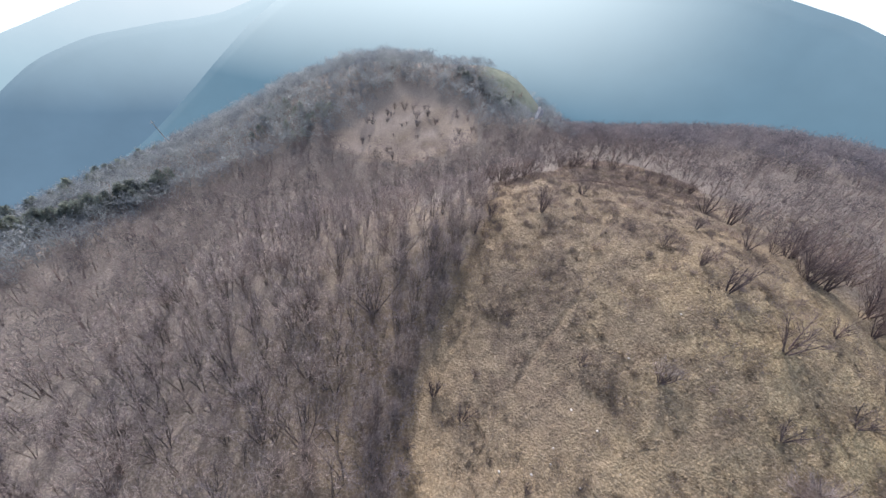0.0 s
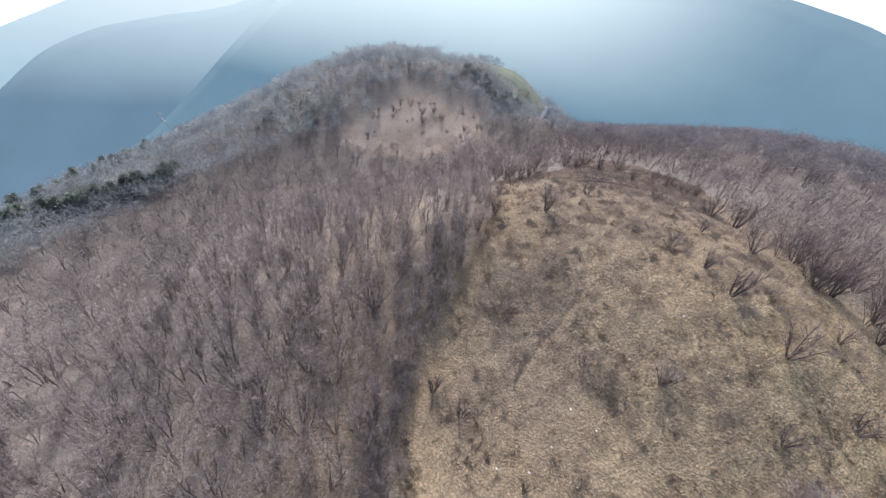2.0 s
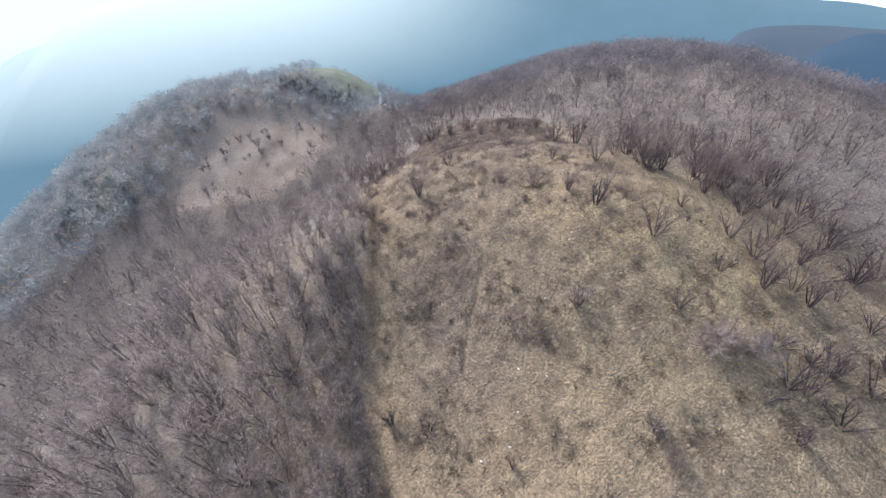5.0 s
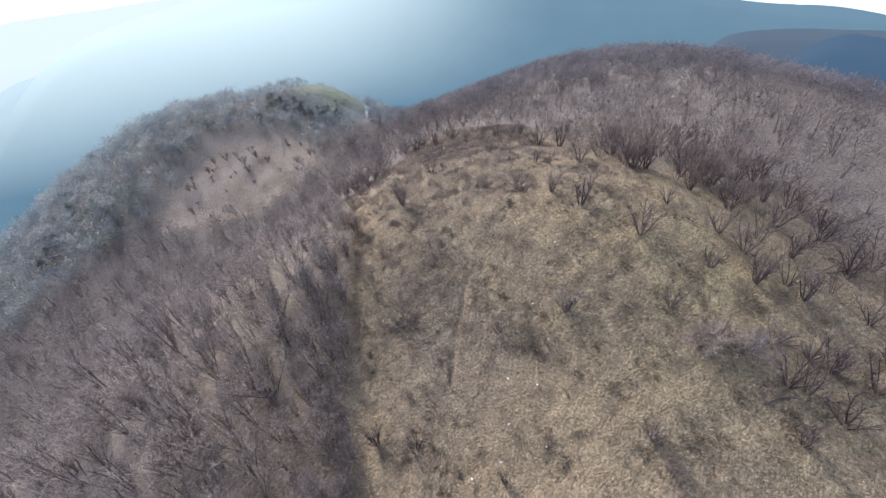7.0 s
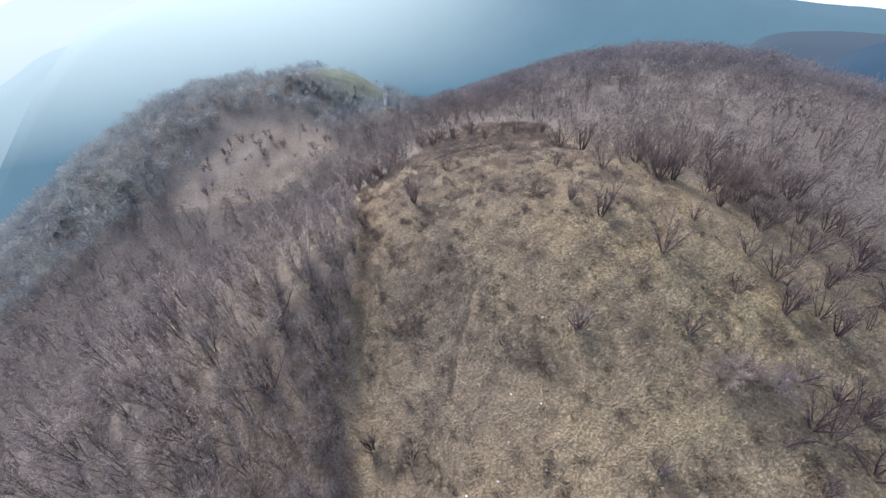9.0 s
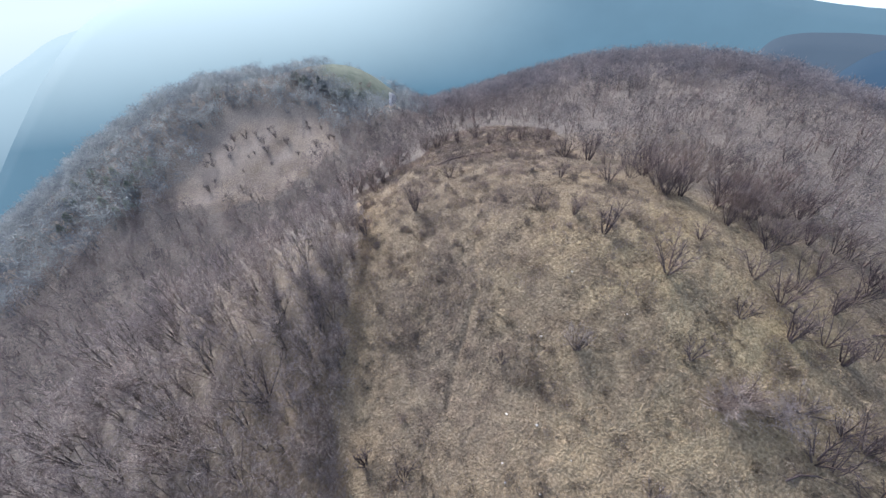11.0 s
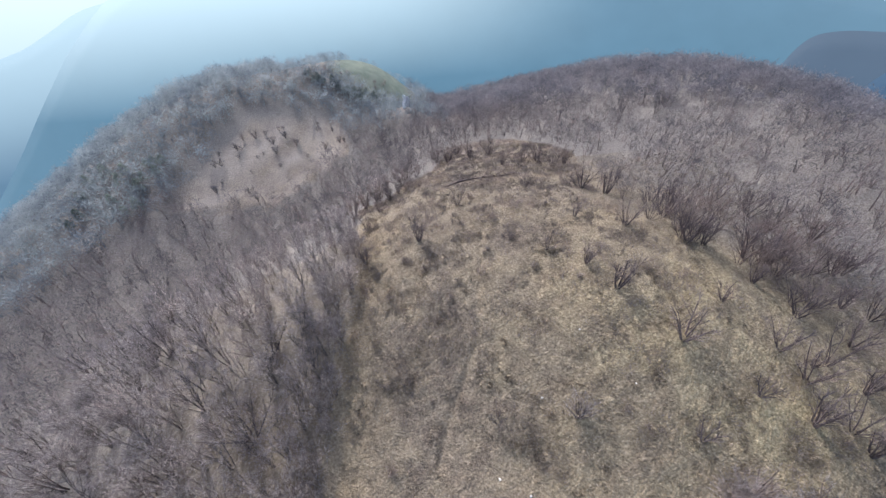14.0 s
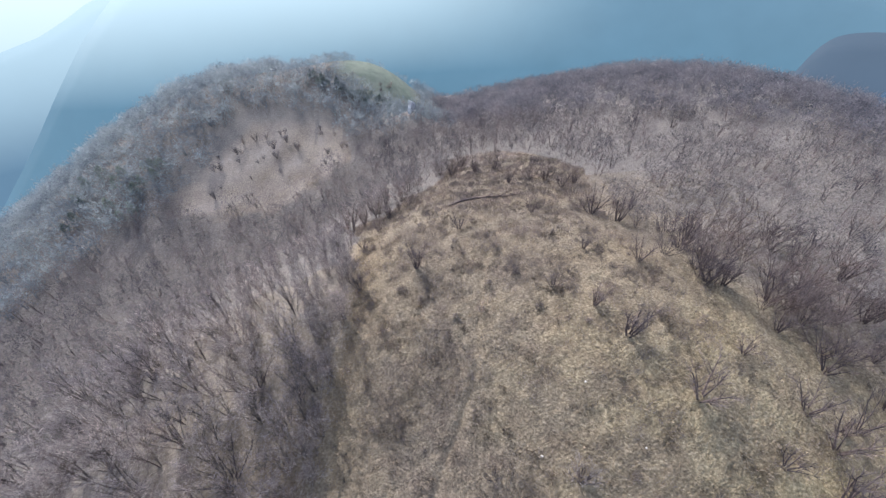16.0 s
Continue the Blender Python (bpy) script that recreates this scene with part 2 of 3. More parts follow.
# ---------------------------------------------------------------- ground
def build_ground():
    def axis(lo, hi, step, far):
        mid = list(np.arange(lo, hi + 1e-6, step))
        a, d = [lo], step
        while a[-1] > -far:
            d *= 1.16
            a.append(a[-1] - d)
        b, d = [hi], step
        while b[-1] < far:
            d *= 1.16
            b.append(b[-1] + d)
        return np.array(a[:0:-1] + mid + b[1:])
    xs, ys = axis(-4, 38, 0.21, 3200), axis(6, 60, 0.21, 3200)
    gx, gy = np.meshgrid(xs, ys)
    gz = height(gx, gy)
    near = (gx > -5) & (gx < 39) & (gy > 5) & (gy < 61)
    lump = np.zeros_like(gz)
    lump[near] = 0.2 * np.abs(smooth_noise(gx[near], gy[near], 0.85, 1)) + 0.11 * np.abs(smooth_noise(gx[near], gy[near], 0.45, 2)) + 0.15 * smooth_noise(gx[near], gy[near], 2.2, 5)
    lump[near] *= np.interp(gy[near], [32, 46], [1.0, 0.25])
    lump[near] -= 0.18 * np.exp(-(trail_distance(gx[near], gy[near]) / 0.33) ** 2)
    gz = gz + lump
    nx, ny = len(xs), len(ys)
    idx = np.arange(nx * ny).reshape(ny, nx)
    faces = np.stack([idx[:-1, :-1], idx[:-1, 1:], idx[1:, 1:], idx[1:, :-1]], -1).reshape(-1, 4)
    me = mesh_of("ground", np.stack([gx, gy, gz], -1).reshape(-1, 3), faces, [GROUND], smooth=True)
    local = (np.abs(gx) < 140) & (np.abs(gy) < 160)
    op = np.zeros(gx.shape)
    op[local] = openness(gx[local], gy[local])
    a = me.attributes.new("open", "FLOAT", "POINT")
    a.data.foreach_set("value", op.ravel().astype(np.float32))
    op = np.maximum(op, np.interp(gx - np.clip(30 - gy, 0, 9), [30, 42], [0.9, 0.12]) * ((gx > 26) & (gx < 85) & (gy < 50) & (gy > -20)))
    op = np.maximum(op, 0.55 * np.clip((gx + 12) / 6, 0, 1) * np.clip((30 - gy) / 6, 0, 1) * (gx < 3) * (gy > -30))
    gr = np.clip(np.exp(-((gx - 31) ** 2 + (gy - 17) ** 2) / 220.0) * 0.5, 0, 0.9)
    knoll = np.exp(-(((gx - 6.5) / 10.0) ** 2 + ((gy - 108) / 10.0) ** 2) ** 2)
    a.data.foreach_set("value", op.ravel().astype(np.float32))
    a = me.attributes.new("field", "FLOAT", "POINT")
    a.data.foreach_set("value", np.clip(1.5 * knoll, 0, 1).ravel().astype(np.float32))
    edge = np.interp(gy, [0, 10, 16, 21, 26, 30, 33, 38, 46], [-2, 0, -1.2, -0.2, 0.3, 1, 2.4, 3, 2.6])
    wm = 0.62 * np.exp(-(np.maximum(gx - edge, 0) / 3.0) ** 2) * (gx > edge - 1) * (gy < 45)
    wm = np.maximum(wm, 0.26 * (gx > -24) * (gx <= edge) * (gy < 42) * np.clip((gx + 24) / 12, 0, 1))
    wm = wm + 0.45 * np.exp(-((gx - 12) / 9.0) ** 2 - ((gy - 11) / 5.5) ** 2)
    wm[local] = np.maximum(wm[local], 0.15 * np.exp(-(trail_distance(gx[local], gy[local]) / 0.28) ** 2))
    # uneven paler pinkish tone on open ground beyond y = 60
    pale_tan = np.zeros(gx.shape)
    pale_tan[local] = openness(gx[local], gy[local]) * (gy[local] > 60) * np.clip(0.42 + 0.5 * smooth_noise(gx[local], gy[local], 3.5, 61), 0, 0.7)
    a = me.attributes.new("pale", "FLOAT", "POINT")
    a.data.foreach_set("value", pale_tan.ravel().astype(np.float32))
    a = me.attributes.new("warm", "FLOAT", "POINT")
    a.data.foreach_set("value", np.clip(wm, 0, 1).ravel().astype(np.float32))
    a = me.attributes.new("green", "FLOAT", "POINT")
    a.data.foreach_set("value", gr.ravel().astype(np.float32))
    tagged(new("ground", me), "hilly ground of dry grass and brown leaf litter", "ground", kind="structure")


build_ground()


# ---------------------------------------------------------------- far range and hazy sky
def build_mountain(name, crest, dist, depth, mat, label, seed, rough=14.0):
    """A mountain flank: crest is (azimuth, elevation) degrees seen from the hill; the flank falls towards the valley."""
    az = np.linspace(crest[0][0], crest[-1][0], 160)
    el = np.interp(az, [c[0] for c in crest], [c[1] for c in crest])
    k = np.ones(9) / 9
    el = np.convolve(np.pad(el, 4, mode="edge"), k, "valid")
    verts, rows = [], 14
    for j in range(rows + 1):
        f = j / rows
        for i, (a, e) in enumerate(zip(az, el)):
            d = dist - depth * f
            top = 15 + dist * math.tan(radians(e))
            bulge = rough * noise.fractal((a * 0.22 + seed, f * 3.0, seed), 1.0, 2.0, 4)
            z = top - (top + 1300) * f ** 1.15 + bulge * (0.35 + f)
            verts.append((d * math.sin(radians(a)), d * math.cos(radians(a)), z))
    # the far side
    for a, e in zip(az, el):
        d = dist + 350
        verts.append((d * math.sin(radians(a)), d * math.cos(radians(a)), -1300))
    n = len(az)
    faces = [(j * n + i, j * n + i + 1, (j + 1) * n + i + 1, (j + 1) * n + i) for j in range(rows) for i in range(n - 1)]
    faces += [((rows + 1) * n + i, (rows + 1) * n + i + 1, i + 1, i) for i in range(n - 1)]
    ob = new(name, mesh_of(name, verts, faces, [mat], smooth=True))
    return tagged(ob, label, "mountain", kind="structure")


# haze tints given off by each range, painted paler with distance and height
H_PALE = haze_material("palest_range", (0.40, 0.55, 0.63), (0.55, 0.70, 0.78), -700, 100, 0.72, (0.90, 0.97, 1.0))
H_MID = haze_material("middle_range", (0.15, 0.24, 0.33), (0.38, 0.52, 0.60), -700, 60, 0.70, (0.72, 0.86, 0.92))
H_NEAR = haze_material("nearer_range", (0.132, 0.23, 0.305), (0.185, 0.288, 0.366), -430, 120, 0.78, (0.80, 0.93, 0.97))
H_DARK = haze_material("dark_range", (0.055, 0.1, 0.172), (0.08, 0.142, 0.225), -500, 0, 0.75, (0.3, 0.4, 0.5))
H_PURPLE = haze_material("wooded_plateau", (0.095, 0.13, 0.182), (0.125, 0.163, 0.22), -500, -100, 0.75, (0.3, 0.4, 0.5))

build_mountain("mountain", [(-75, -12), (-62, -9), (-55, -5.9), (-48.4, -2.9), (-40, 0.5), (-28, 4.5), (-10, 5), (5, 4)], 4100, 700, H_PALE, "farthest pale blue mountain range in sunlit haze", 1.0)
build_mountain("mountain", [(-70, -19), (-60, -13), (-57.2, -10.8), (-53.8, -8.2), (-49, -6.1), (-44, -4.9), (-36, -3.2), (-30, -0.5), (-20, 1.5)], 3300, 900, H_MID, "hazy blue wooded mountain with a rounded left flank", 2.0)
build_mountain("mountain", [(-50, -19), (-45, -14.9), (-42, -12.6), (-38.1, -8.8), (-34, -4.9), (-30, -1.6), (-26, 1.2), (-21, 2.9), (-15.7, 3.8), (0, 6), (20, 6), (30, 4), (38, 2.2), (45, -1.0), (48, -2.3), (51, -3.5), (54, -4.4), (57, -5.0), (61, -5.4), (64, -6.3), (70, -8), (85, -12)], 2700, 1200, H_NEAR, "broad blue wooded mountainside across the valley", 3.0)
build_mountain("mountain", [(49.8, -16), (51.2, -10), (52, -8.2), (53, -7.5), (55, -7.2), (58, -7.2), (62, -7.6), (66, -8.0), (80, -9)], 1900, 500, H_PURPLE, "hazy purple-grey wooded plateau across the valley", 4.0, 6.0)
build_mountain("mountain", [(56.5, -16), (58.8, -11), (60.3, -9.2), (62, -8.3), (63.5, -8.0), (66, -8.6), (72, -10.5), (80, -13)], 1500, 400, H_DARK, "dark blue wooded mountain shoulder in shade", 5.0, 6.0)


def build_sky_haze():
    m, n, l, b = material("bright_air", 1.0)
    n.remove(b)
    e = n.new("ShaderNodeEmission")
    e.inputs[0].default_value = (0.88, 0.96, 1.0, 1)
    e.inputs[1].default_value = 1.0
    l.new(e.outputs[0], n["Material Output"].inputs[0])
    seg, r = 96, 4500
    verts = [(r * math.sin(2 * math.pi * i / seg), r * math.cos(2 * math.pi * i / seg), z) for z in (-1600, 1000) for i in range(seg)]
    faces = [(i, (i + 1) % seg, seg + (i + 1) % seg, seg + i) for i in range(seg)]
    tagged(new("backdrop", mesh_of("backdrop", verts, faces, [m])), "bright white-blue hazy sky near the horizon", "sky", kind="structure")


build_sky_haze()


# ---------------------------------------------------------------- bare trees
def tube(verts, tris, pts, r0, r1, sides=4):
    base = len(verts)
    n = len(pts)
    for i, p in enumerate(pts):
        d = (pts[min(i + 1, n - 1)] - pts[max(i - 1, 0)]).normalized()
        u = d.orthogonal().normalized()
        v = d.cross(u)
        r = r0 + (r1 - r0) * i / (n - 1)
        for k in range(sides):
            a = 2 * math.pi * k / sides
            verts.append(p + r * (math.cos(a) * u + math.sin(a) * v))
    for i in range(n - 1):
        for k in range(sides):
            a, b = base + i * sides + k, base + i * sides + (k + 1) % sides
            tris += [(a, b, b + sides), (a, b + sides, a + sides)]


def sliver(verts, tris, p, d, length, width, rng):
    s = d.cross(Vector((rng.uniform(-1, 1), rng.uniform(-1, 1), rng.uniform(-1, 1)))).normalized() * width * 0.5
    i = len(verts)
    bend = Vector((rng.uniform(-1, 1), rng.uniform(-1, 1), rng.uniform(-0.3, 1))) * length * 0.18
    verts += [p - s, p + s, p + d * length + bend]
    tris.append((i, i + 1, i + 2))


def dome_point(rng, tall, radius, low=0.15, inner=0.6, base=0.38):
    """A spot in the outer part of a rounded crown."""
    a, u = rng.uniform(0, 2 * math.pi), rng.uniform(low, 1.0)
    s = math.sqrt(max(0.0, 1 - u * u)) * rng.uniform(inner, 1.0)
    return Vector((radius * s * math.cos(a), radius * s * math.sin(a), tall * (base + (1 - base) * u * rng.uniform(0.85, 1.0))))


def grow_tree(seed, tall, radius, stems, limbs, twigs, twig_w, twig_l, stem_r=0.05, sides=4, low=0.15, base=0.38, outward=0.7):
    """A bare coppiced tree: stems with their limbs, and the twigs, as two pairs of vertices and triangles."""
    rng = random.Random(seed)
    sv, st, tv, tt = [], [], [], []
    axes = []
    for s in range(stems):
        tip = dome_point(rng, tall, radius, low + 0.2, 0.5, base)
        root = Vector((tip.x, tip.y, 0)) * rng.uniform(0.03, 0.12)
        root.z = -0.3
        bow = Vector((tip.x, tip.y, 0)) * -0.22 + Vector((rng.uniform(-1, 1), rng.uniform(-1, 1), 0)) * 0.05 * tall
        n = 5 if sides > 3 else 3
        pts = [root.lerp(tip, i / (n - 1)) + bow * (4 * (i / (n - 1)) * (1 - i / (n - 1))) for i in range(n)]
        r = stem_r * rng.uniform(0.7, 1.2)
        tube(sv, st, pts, r, r * 0.2, sides)
        axes.append((pts, r))
    for _ in range(limbs):
        pts, r = rng.choice(axes)
        f = rng.uniform(0.25, 0.85)
        k = min(int(f * (len(pts) - 1)), len(pts) - 2)
        p = pts[k].lerp(pts[k + 1], f * (len(pts) - 1) - k)
        end = dome_point(rng, tall, radius, low, 0.6, base) * 0.7 + pts[-1] * 0.3
        end.z = max(end.z, p.z + 0.03 * tall)
        if sides > 3:
            q = [p, p.lerp(end, 0.5) + Vector((0, 0, -0.03 * tall)), end]
            tube(sv, st, q, r * 0.38, r * 0.09, 3)
        else:
            q = [p, p.lerp(end, 0.5), end]
            sliver(sv, st, p, (end - p).normalized(), (end - p).length, r * 0.9, rng)
        out = Vector((end.x, end.y, (end.z - 0.35 * tall))).normalized()
        for _ in range(twigs):
            g = rng.uniform(0.2, 1.0)
            pp = q[0].lerp(q[1], g * 2) if g < 0.5 else q[1].lerp(q[2], g * 2 - 1)
            dd = (out * outward + Vector((rng.uniform(-1, 1), rng.uniform(-1, 1), rng.uniform(-0.5, 1.0 if outward > 0.5 else 0.6)))).normalized()
            sliver(tv, tt, pp, dd, twig_l * rng.uniform(0.45, 1.2), twig_w * rng.uniform(0.7, 1.3), rng)
    return (np.array(sv), np.array(st)), (np.array(tv), np.array(tt))


def grow_fork(seed, tall, lean, stems, stem_r, twig_w, twig_l, boughs=6, twigs=9, wide=1.0):
    """A bare young tree: stems that spread from one foot in a V, boughs that fork off them, and fine twigs."""
    rng = random.Random(seed)
    sv, st, tv, tt = [], [], [], []

    def turned(d, ang):
        side = d.orthogonal().normalized()
        side.rotate(Matrix.Rotation(rng.uniform(0, 6.28), 3, d))
        return (d * math.cos(ang) + side * math.sin(ang)).normalized()

    for s in range(stems):
        a = 2 * math.pi * (s + rng.uniform(-0.3, 0.3)) / stems
        tilt = lean * rng.uniform(0.35, 1.1)
        d = Vector((math.cos(a) * math.sin(tilt) * wide, math.sin(a) * math.sin(tilt) * wide, math.cos(tilt))).normalized()
        length = tall * rng.uniform(0.65, 1.0)
        pts, p = [], Vector((math.cos(a) * 0.02 * tall, math.sin(a) * 0.02 * tall, -0.06 * tall))
        for i in range(6):
            pts.append(p.copy())
            d = (d + Vector((rng.uniform(-0.12, 0.12), rng.uniform(-0.12, 0.12), 0.06))).normalized()
            p = p + d * length / 5
        r = stem_r * rng.uniform(0.7, 1.2)
        tube(sv, st, pts, r, r * 0.22, 5)
        for _ in range(boughs):
            f = rng.uniform(0.22, 0.92) * 5
            k = min(int(f), 4)
            q0 = pts[k].lerp(pts[k + 1], f - k)
            bd = turned((pts[k + 1] - pts[k]).normalized(), rng.uniform(0.35, 0.85))
            bd.z = max(bd.z, 0.05)
            bl = length * (0.16 + 0.42 * (1 - f / 5)) * rng.uniform(0.7, 1.2)
            q1 = q0 + bd * bl * 0.5
            bd = (bd + Vector((0, 0, 0.25))).normalized()
            q2 = q1 + bd * bl * 0.5
            tube(sv, st, [q0, q1, q2], r * 0.4, r * 0.08, 3)
            for _ in range(twigs):
                g = rng.uniform(0.15, 1.0) * 2
                w0 = q0.lerp(q1, g) if g < 1 else q1.lerp(q2, g - 1)
                sliver(tv, tt, w0, turned(bd, rng.uniform(0.25, 0.9)), twig_l * rng.uniform(0.45, 1.2), twig_w * rng.uniform(0.7, 1.3), rng)
    return (np.array(sv), np.array(st)), (np.array(tv), np.array(tt))


def tree_thing(name, grown, label, category, group="", mats=(None, None)):
    root = new(name)
    root.empty_display_size = 0.3
    for nm, (v, t), mat in (("trunk", grown[0], mats[0] or BARK), ("crown", grown[1], mats[1] or TWIG)):
        ob = new(nm, tri_mesh(nm, v, t, mat))
        ob.parent = root
    return tagged(root, label, category, group)


def stuff(name, places, kinds, mat, label, category, lift=0.0):
    """Many plants joined into one mesh; places are x, y, turn, size, kind."""
    vs, ts, off = [], [], 0
    zs = height(np.array([p[0] for p in places]), np.array([p[1] for p in places]))
    for (x, y, turn, size, kind), z in zip(places, zs):
        v, t = kinds[int(kind)]
        c, s = math.cos(turn) * size, math.sin(turn) * size
        w = np.empty_like(v)
        w[:, 0] = c * v[:, 0] - s * v[:, 1] + x
        w[:, 1] = s * v[:, 0] + c * v[:, 1] + y
        w[:, 2] = v[:, 2] * size + z + lift
        vs.append(w)
        ts.append(t + off)
        off += len(v)
    ob = new(name, tri_mesh(name, np.concatenate(vs), np.concatenate(ts), mat))
    return tagged(ob, label, category, kind="stuff")


def spot(x, y, turn=0.0, size=1.0, tip=0.0, sink=0.0):
    return (Matrix.Translation((x, y, float(height(x, y)) - sink)) @ Euler((tip, tip * 0.4, turn)).to_matrix().to_4x4(), size)


def put(root, m, size):
    root.matrix_basis = m @ Matrix.Scale(size, 4)
    return root


rng = random.Random(5)


def wood_places():
    """Jittered spots of the wood, near ones closer together."""
    out = []
    y = -14.0
    while y < 150:
        x = -125.0
        while x < 135:
            far = math.hypot(x - 8, y - 8)
            step = (1.75 if x < 6 else 2.0) if far < 46 else 1.95
            out.append((x + rng.uniform(-0.55, 0.55) * step, y + rng.uniform(-0.55, 0.55) * step, far))
            x += step
        y += 2.15 if y < 45 else 1.95
    return out


EDGE_Y, EDGE_X = [0, 10, 16, 21, 26, 30, 33, 38, 46], [-2, 0, -1.2, -0.2, 0.3, 1, 2.4, 3, 2.6]
spots = wood_places()
# the wood closes up along the meadow
edge_rng = random.Random(77)
for i in range(52):
    y = 9 + 36 * (i + edge_rng.random()) / 52
    x = float(np.interp(y, EDGE_Y, EDGE_X)) - 0.5 - 3.2 * edge_rng.random()
    spots.append((x, y, math.hypot(x - 8, y - 8)))
sx, sy = np.array([s[0] for s in spots]), np.array([s[1] for s in spots])
thin = smooth_noise(sx, sy, 5.0, 12) + 0.5 * smooth_noise(sx, sy, 2.0, 17)
is_open = openness(sx, sy) | ((sy < 46) & openness(sx + 0.3, sy))
is_open |= (sx > 26) & (sy < 50) & (sx < 60) & (thin > -0.08 + 0.03 * (sx - 30))
is_open |= (sx > 60) & (sy < 50) & (thin > 0.46)
is_open |= (sx > 26) & (sx < 47) & (sy < 23) & (thin > -0.75 + 0.03 * (sx - 26) + 0.12 * np.clip(sy - 19, 0, 4))
is_open |= (thin > 0.55)
is_open |= (sx > 26) & (thin > 0.43)
is_open |= (sx > -33) & (sx < 2) & (sy > 76) & (sy < 94) & inside(CLEARING, sx + 1, sy - 4.5) & (thin > -0.3)
is_open |= ((sx - 7.5) / 9) ** 2 + ((sy - 107) / 8) ** 2 < 1
is_open |= (np.hypot(sx - 12.5, sy - 85.4) < 1.3)
sr = np.hypot(sx - 15, sy - 50)
wood = [(x, y, f) for x, y, f, o, r in zip(sx, sy, [s[2] for s in spots], is_open, sr) if not o and r < 113 and not (y > 124 and -50 < x < 2)]

# slender near-upright poles, and a few rounded coppice stools among them
TREES = [grow_fork(20 + i, 5.0 + 0.35 * (i % 3), 0.24 + 0.06 * (i % 2), 3 + i % 3, 0.045, 0.021, 0.62, 10, 10) for i in range(4)]
TREES += [grow_tree(25 + i, 4.0 + 0.3 * i, 1.9, 6, 34, 13, 0.02, 0.6, 0.035, 4, 0.05, 0.22, 0.45) for i in range(4)]
def grow_puff(seed, tall, radius, twigs, width, length):
    """A far bare tree: three stems and a soft rounded cloud of twigs with an uneven outline."""
    rng = random.Random(seed)
    sv, st, tv, tt = [], [], [], []
    lobes = [dome_point(rng, tall, radius, 0.0, 0.5, 0.22) for _ in range(9)]
    for p in lobes[:3]:
        tube(sv, st, [Vector((p.x * 0.1, p.y * 0.1, -0.3)), Vector((p.x * 0.35, p.y * 0.35, p.z * 0.55)), p * 0.92], 0.05, 0.015, 3)
    for k in range(twigs):
        c = lobes[k % 9]
        d = Vector((rng.gauss(0, 1), rng.gauss(0, 1), rng.gauss(0.25, 0.8))).normalized()
        sliver(tv, tt, c + d * radius * 0.42 * rng.uniform(0.1, 1.0), (d + Vector((0, 0, 0.15))).normalized(), length * rng.uniform(0.6, 1.2), width * rng.uniform(0.6, 1.4), rng)
    return (np.array(sv), np.array(st)), (np.array(tv), np.array(tt))


ROUND = [grow_puff(60 + i, 2.9 + 0.35 * (i % 3), 2.0 + 0.2 * (i % 3), 240, 0.036, 0.5) for i in range(8)]
FAR = [grow_puff(80 + i, 2.6 + 0.3 * (i % 3), 2.0 + 0.15 * (i % 3), 185, 0.1, 0.42) for i in range(7)]
SCRUB = [grow_fork(90 + i, 4.1 + 0.3 * (i % 3), 0.62 + 0.06 * (i % 3), 6 + i % 3, 0.038, 0.02, 0.6, 9, 10) for i in range(5)]


def is_near(x, y):
    return -14 < x < 3.5 and 10 < y < 40 or 27 < x < 44 and 4 < y < 36


def edge_size(x, y):
    """Trees stay low where the wood meets the meadow, and over the knoll's top."""
    if y > 102 and -16 < x < 16:
        return 0.6
    if x < 6 and y >= 40:
        return 0.75 if math.hypot(x - 8, y - 8) < 46 else 0.95
    if x < 6:
        return 0.68 if inside(MEADOW, x + 1.6, y) else 0.84 if inside(MEADOW, x + 3.5, y) else 1.0
    return 1.0


near = [p for p in wood if is_near(p[0], p[1])]
rng.shuffle(near)
near_set = set(near[:295])
proto = {}
for x, y, f in near:
    if (x, y, f) not in near_set:
        continue
    scrub = x > 20
    k = rng.randrange(5 if scrub else 8)
    m, sz = spot(x, y, rng.uniform(0, 6.28), (rng.uniform(0.55, 1.05) if scrub else rng.uniform(0.75, 1.15)) * edge_size(x, y), rng.uniform(-0.07, 0.07))
    if (scrub, k) not in proto:
        proto[scrub, k] = put(tree_thing("shrub" if scrub else "tree", (SCRUB if scrub else TREES)[k],
                              "bare many-stemmed scrub with brown-grey twigs on dry grass" if scrub else "bare leafless tree with slender dark grey-brown stems",
                              "shrub" if scrub else "tree", "scrub beside the meadow" if scrub else "bare trees at the meadow's edge", (BRUSH, DULL) if scrub else (POLE, TWIG)), m, sz)
    else:
        copy_thing(proto[scrub, k], m).scale = (sz, sz, sz)

FANS = [grow_fork(150 + i, 5.8, 0.62, 8 + i, 0.055, 0.022, 0.6, 7, 6) for i in range(3)]
fan = {}
for i, (x, y) in enumerate([(-11, 17.4), (-7, 24), (-13.5, 22.5), (-9, 12.5), (-6, 30), (-16, 15), (-8.5, 35)]):
    m, sz = spot(x, y, i * 2.1, 0.85 + 0.05 * (i % 4))
    if i % 3 not in fan:
        fan[i % 3] = put(tree_thing("tree", FANS[i % 3], "bare tree with many long dark stems fanning out", "tree", "fanning trees in the wood", (BRUSH, TWIG)), m, sz)
    else:
        copy_thing(fan[i % 3], m).scale = (sz, sz, sz)

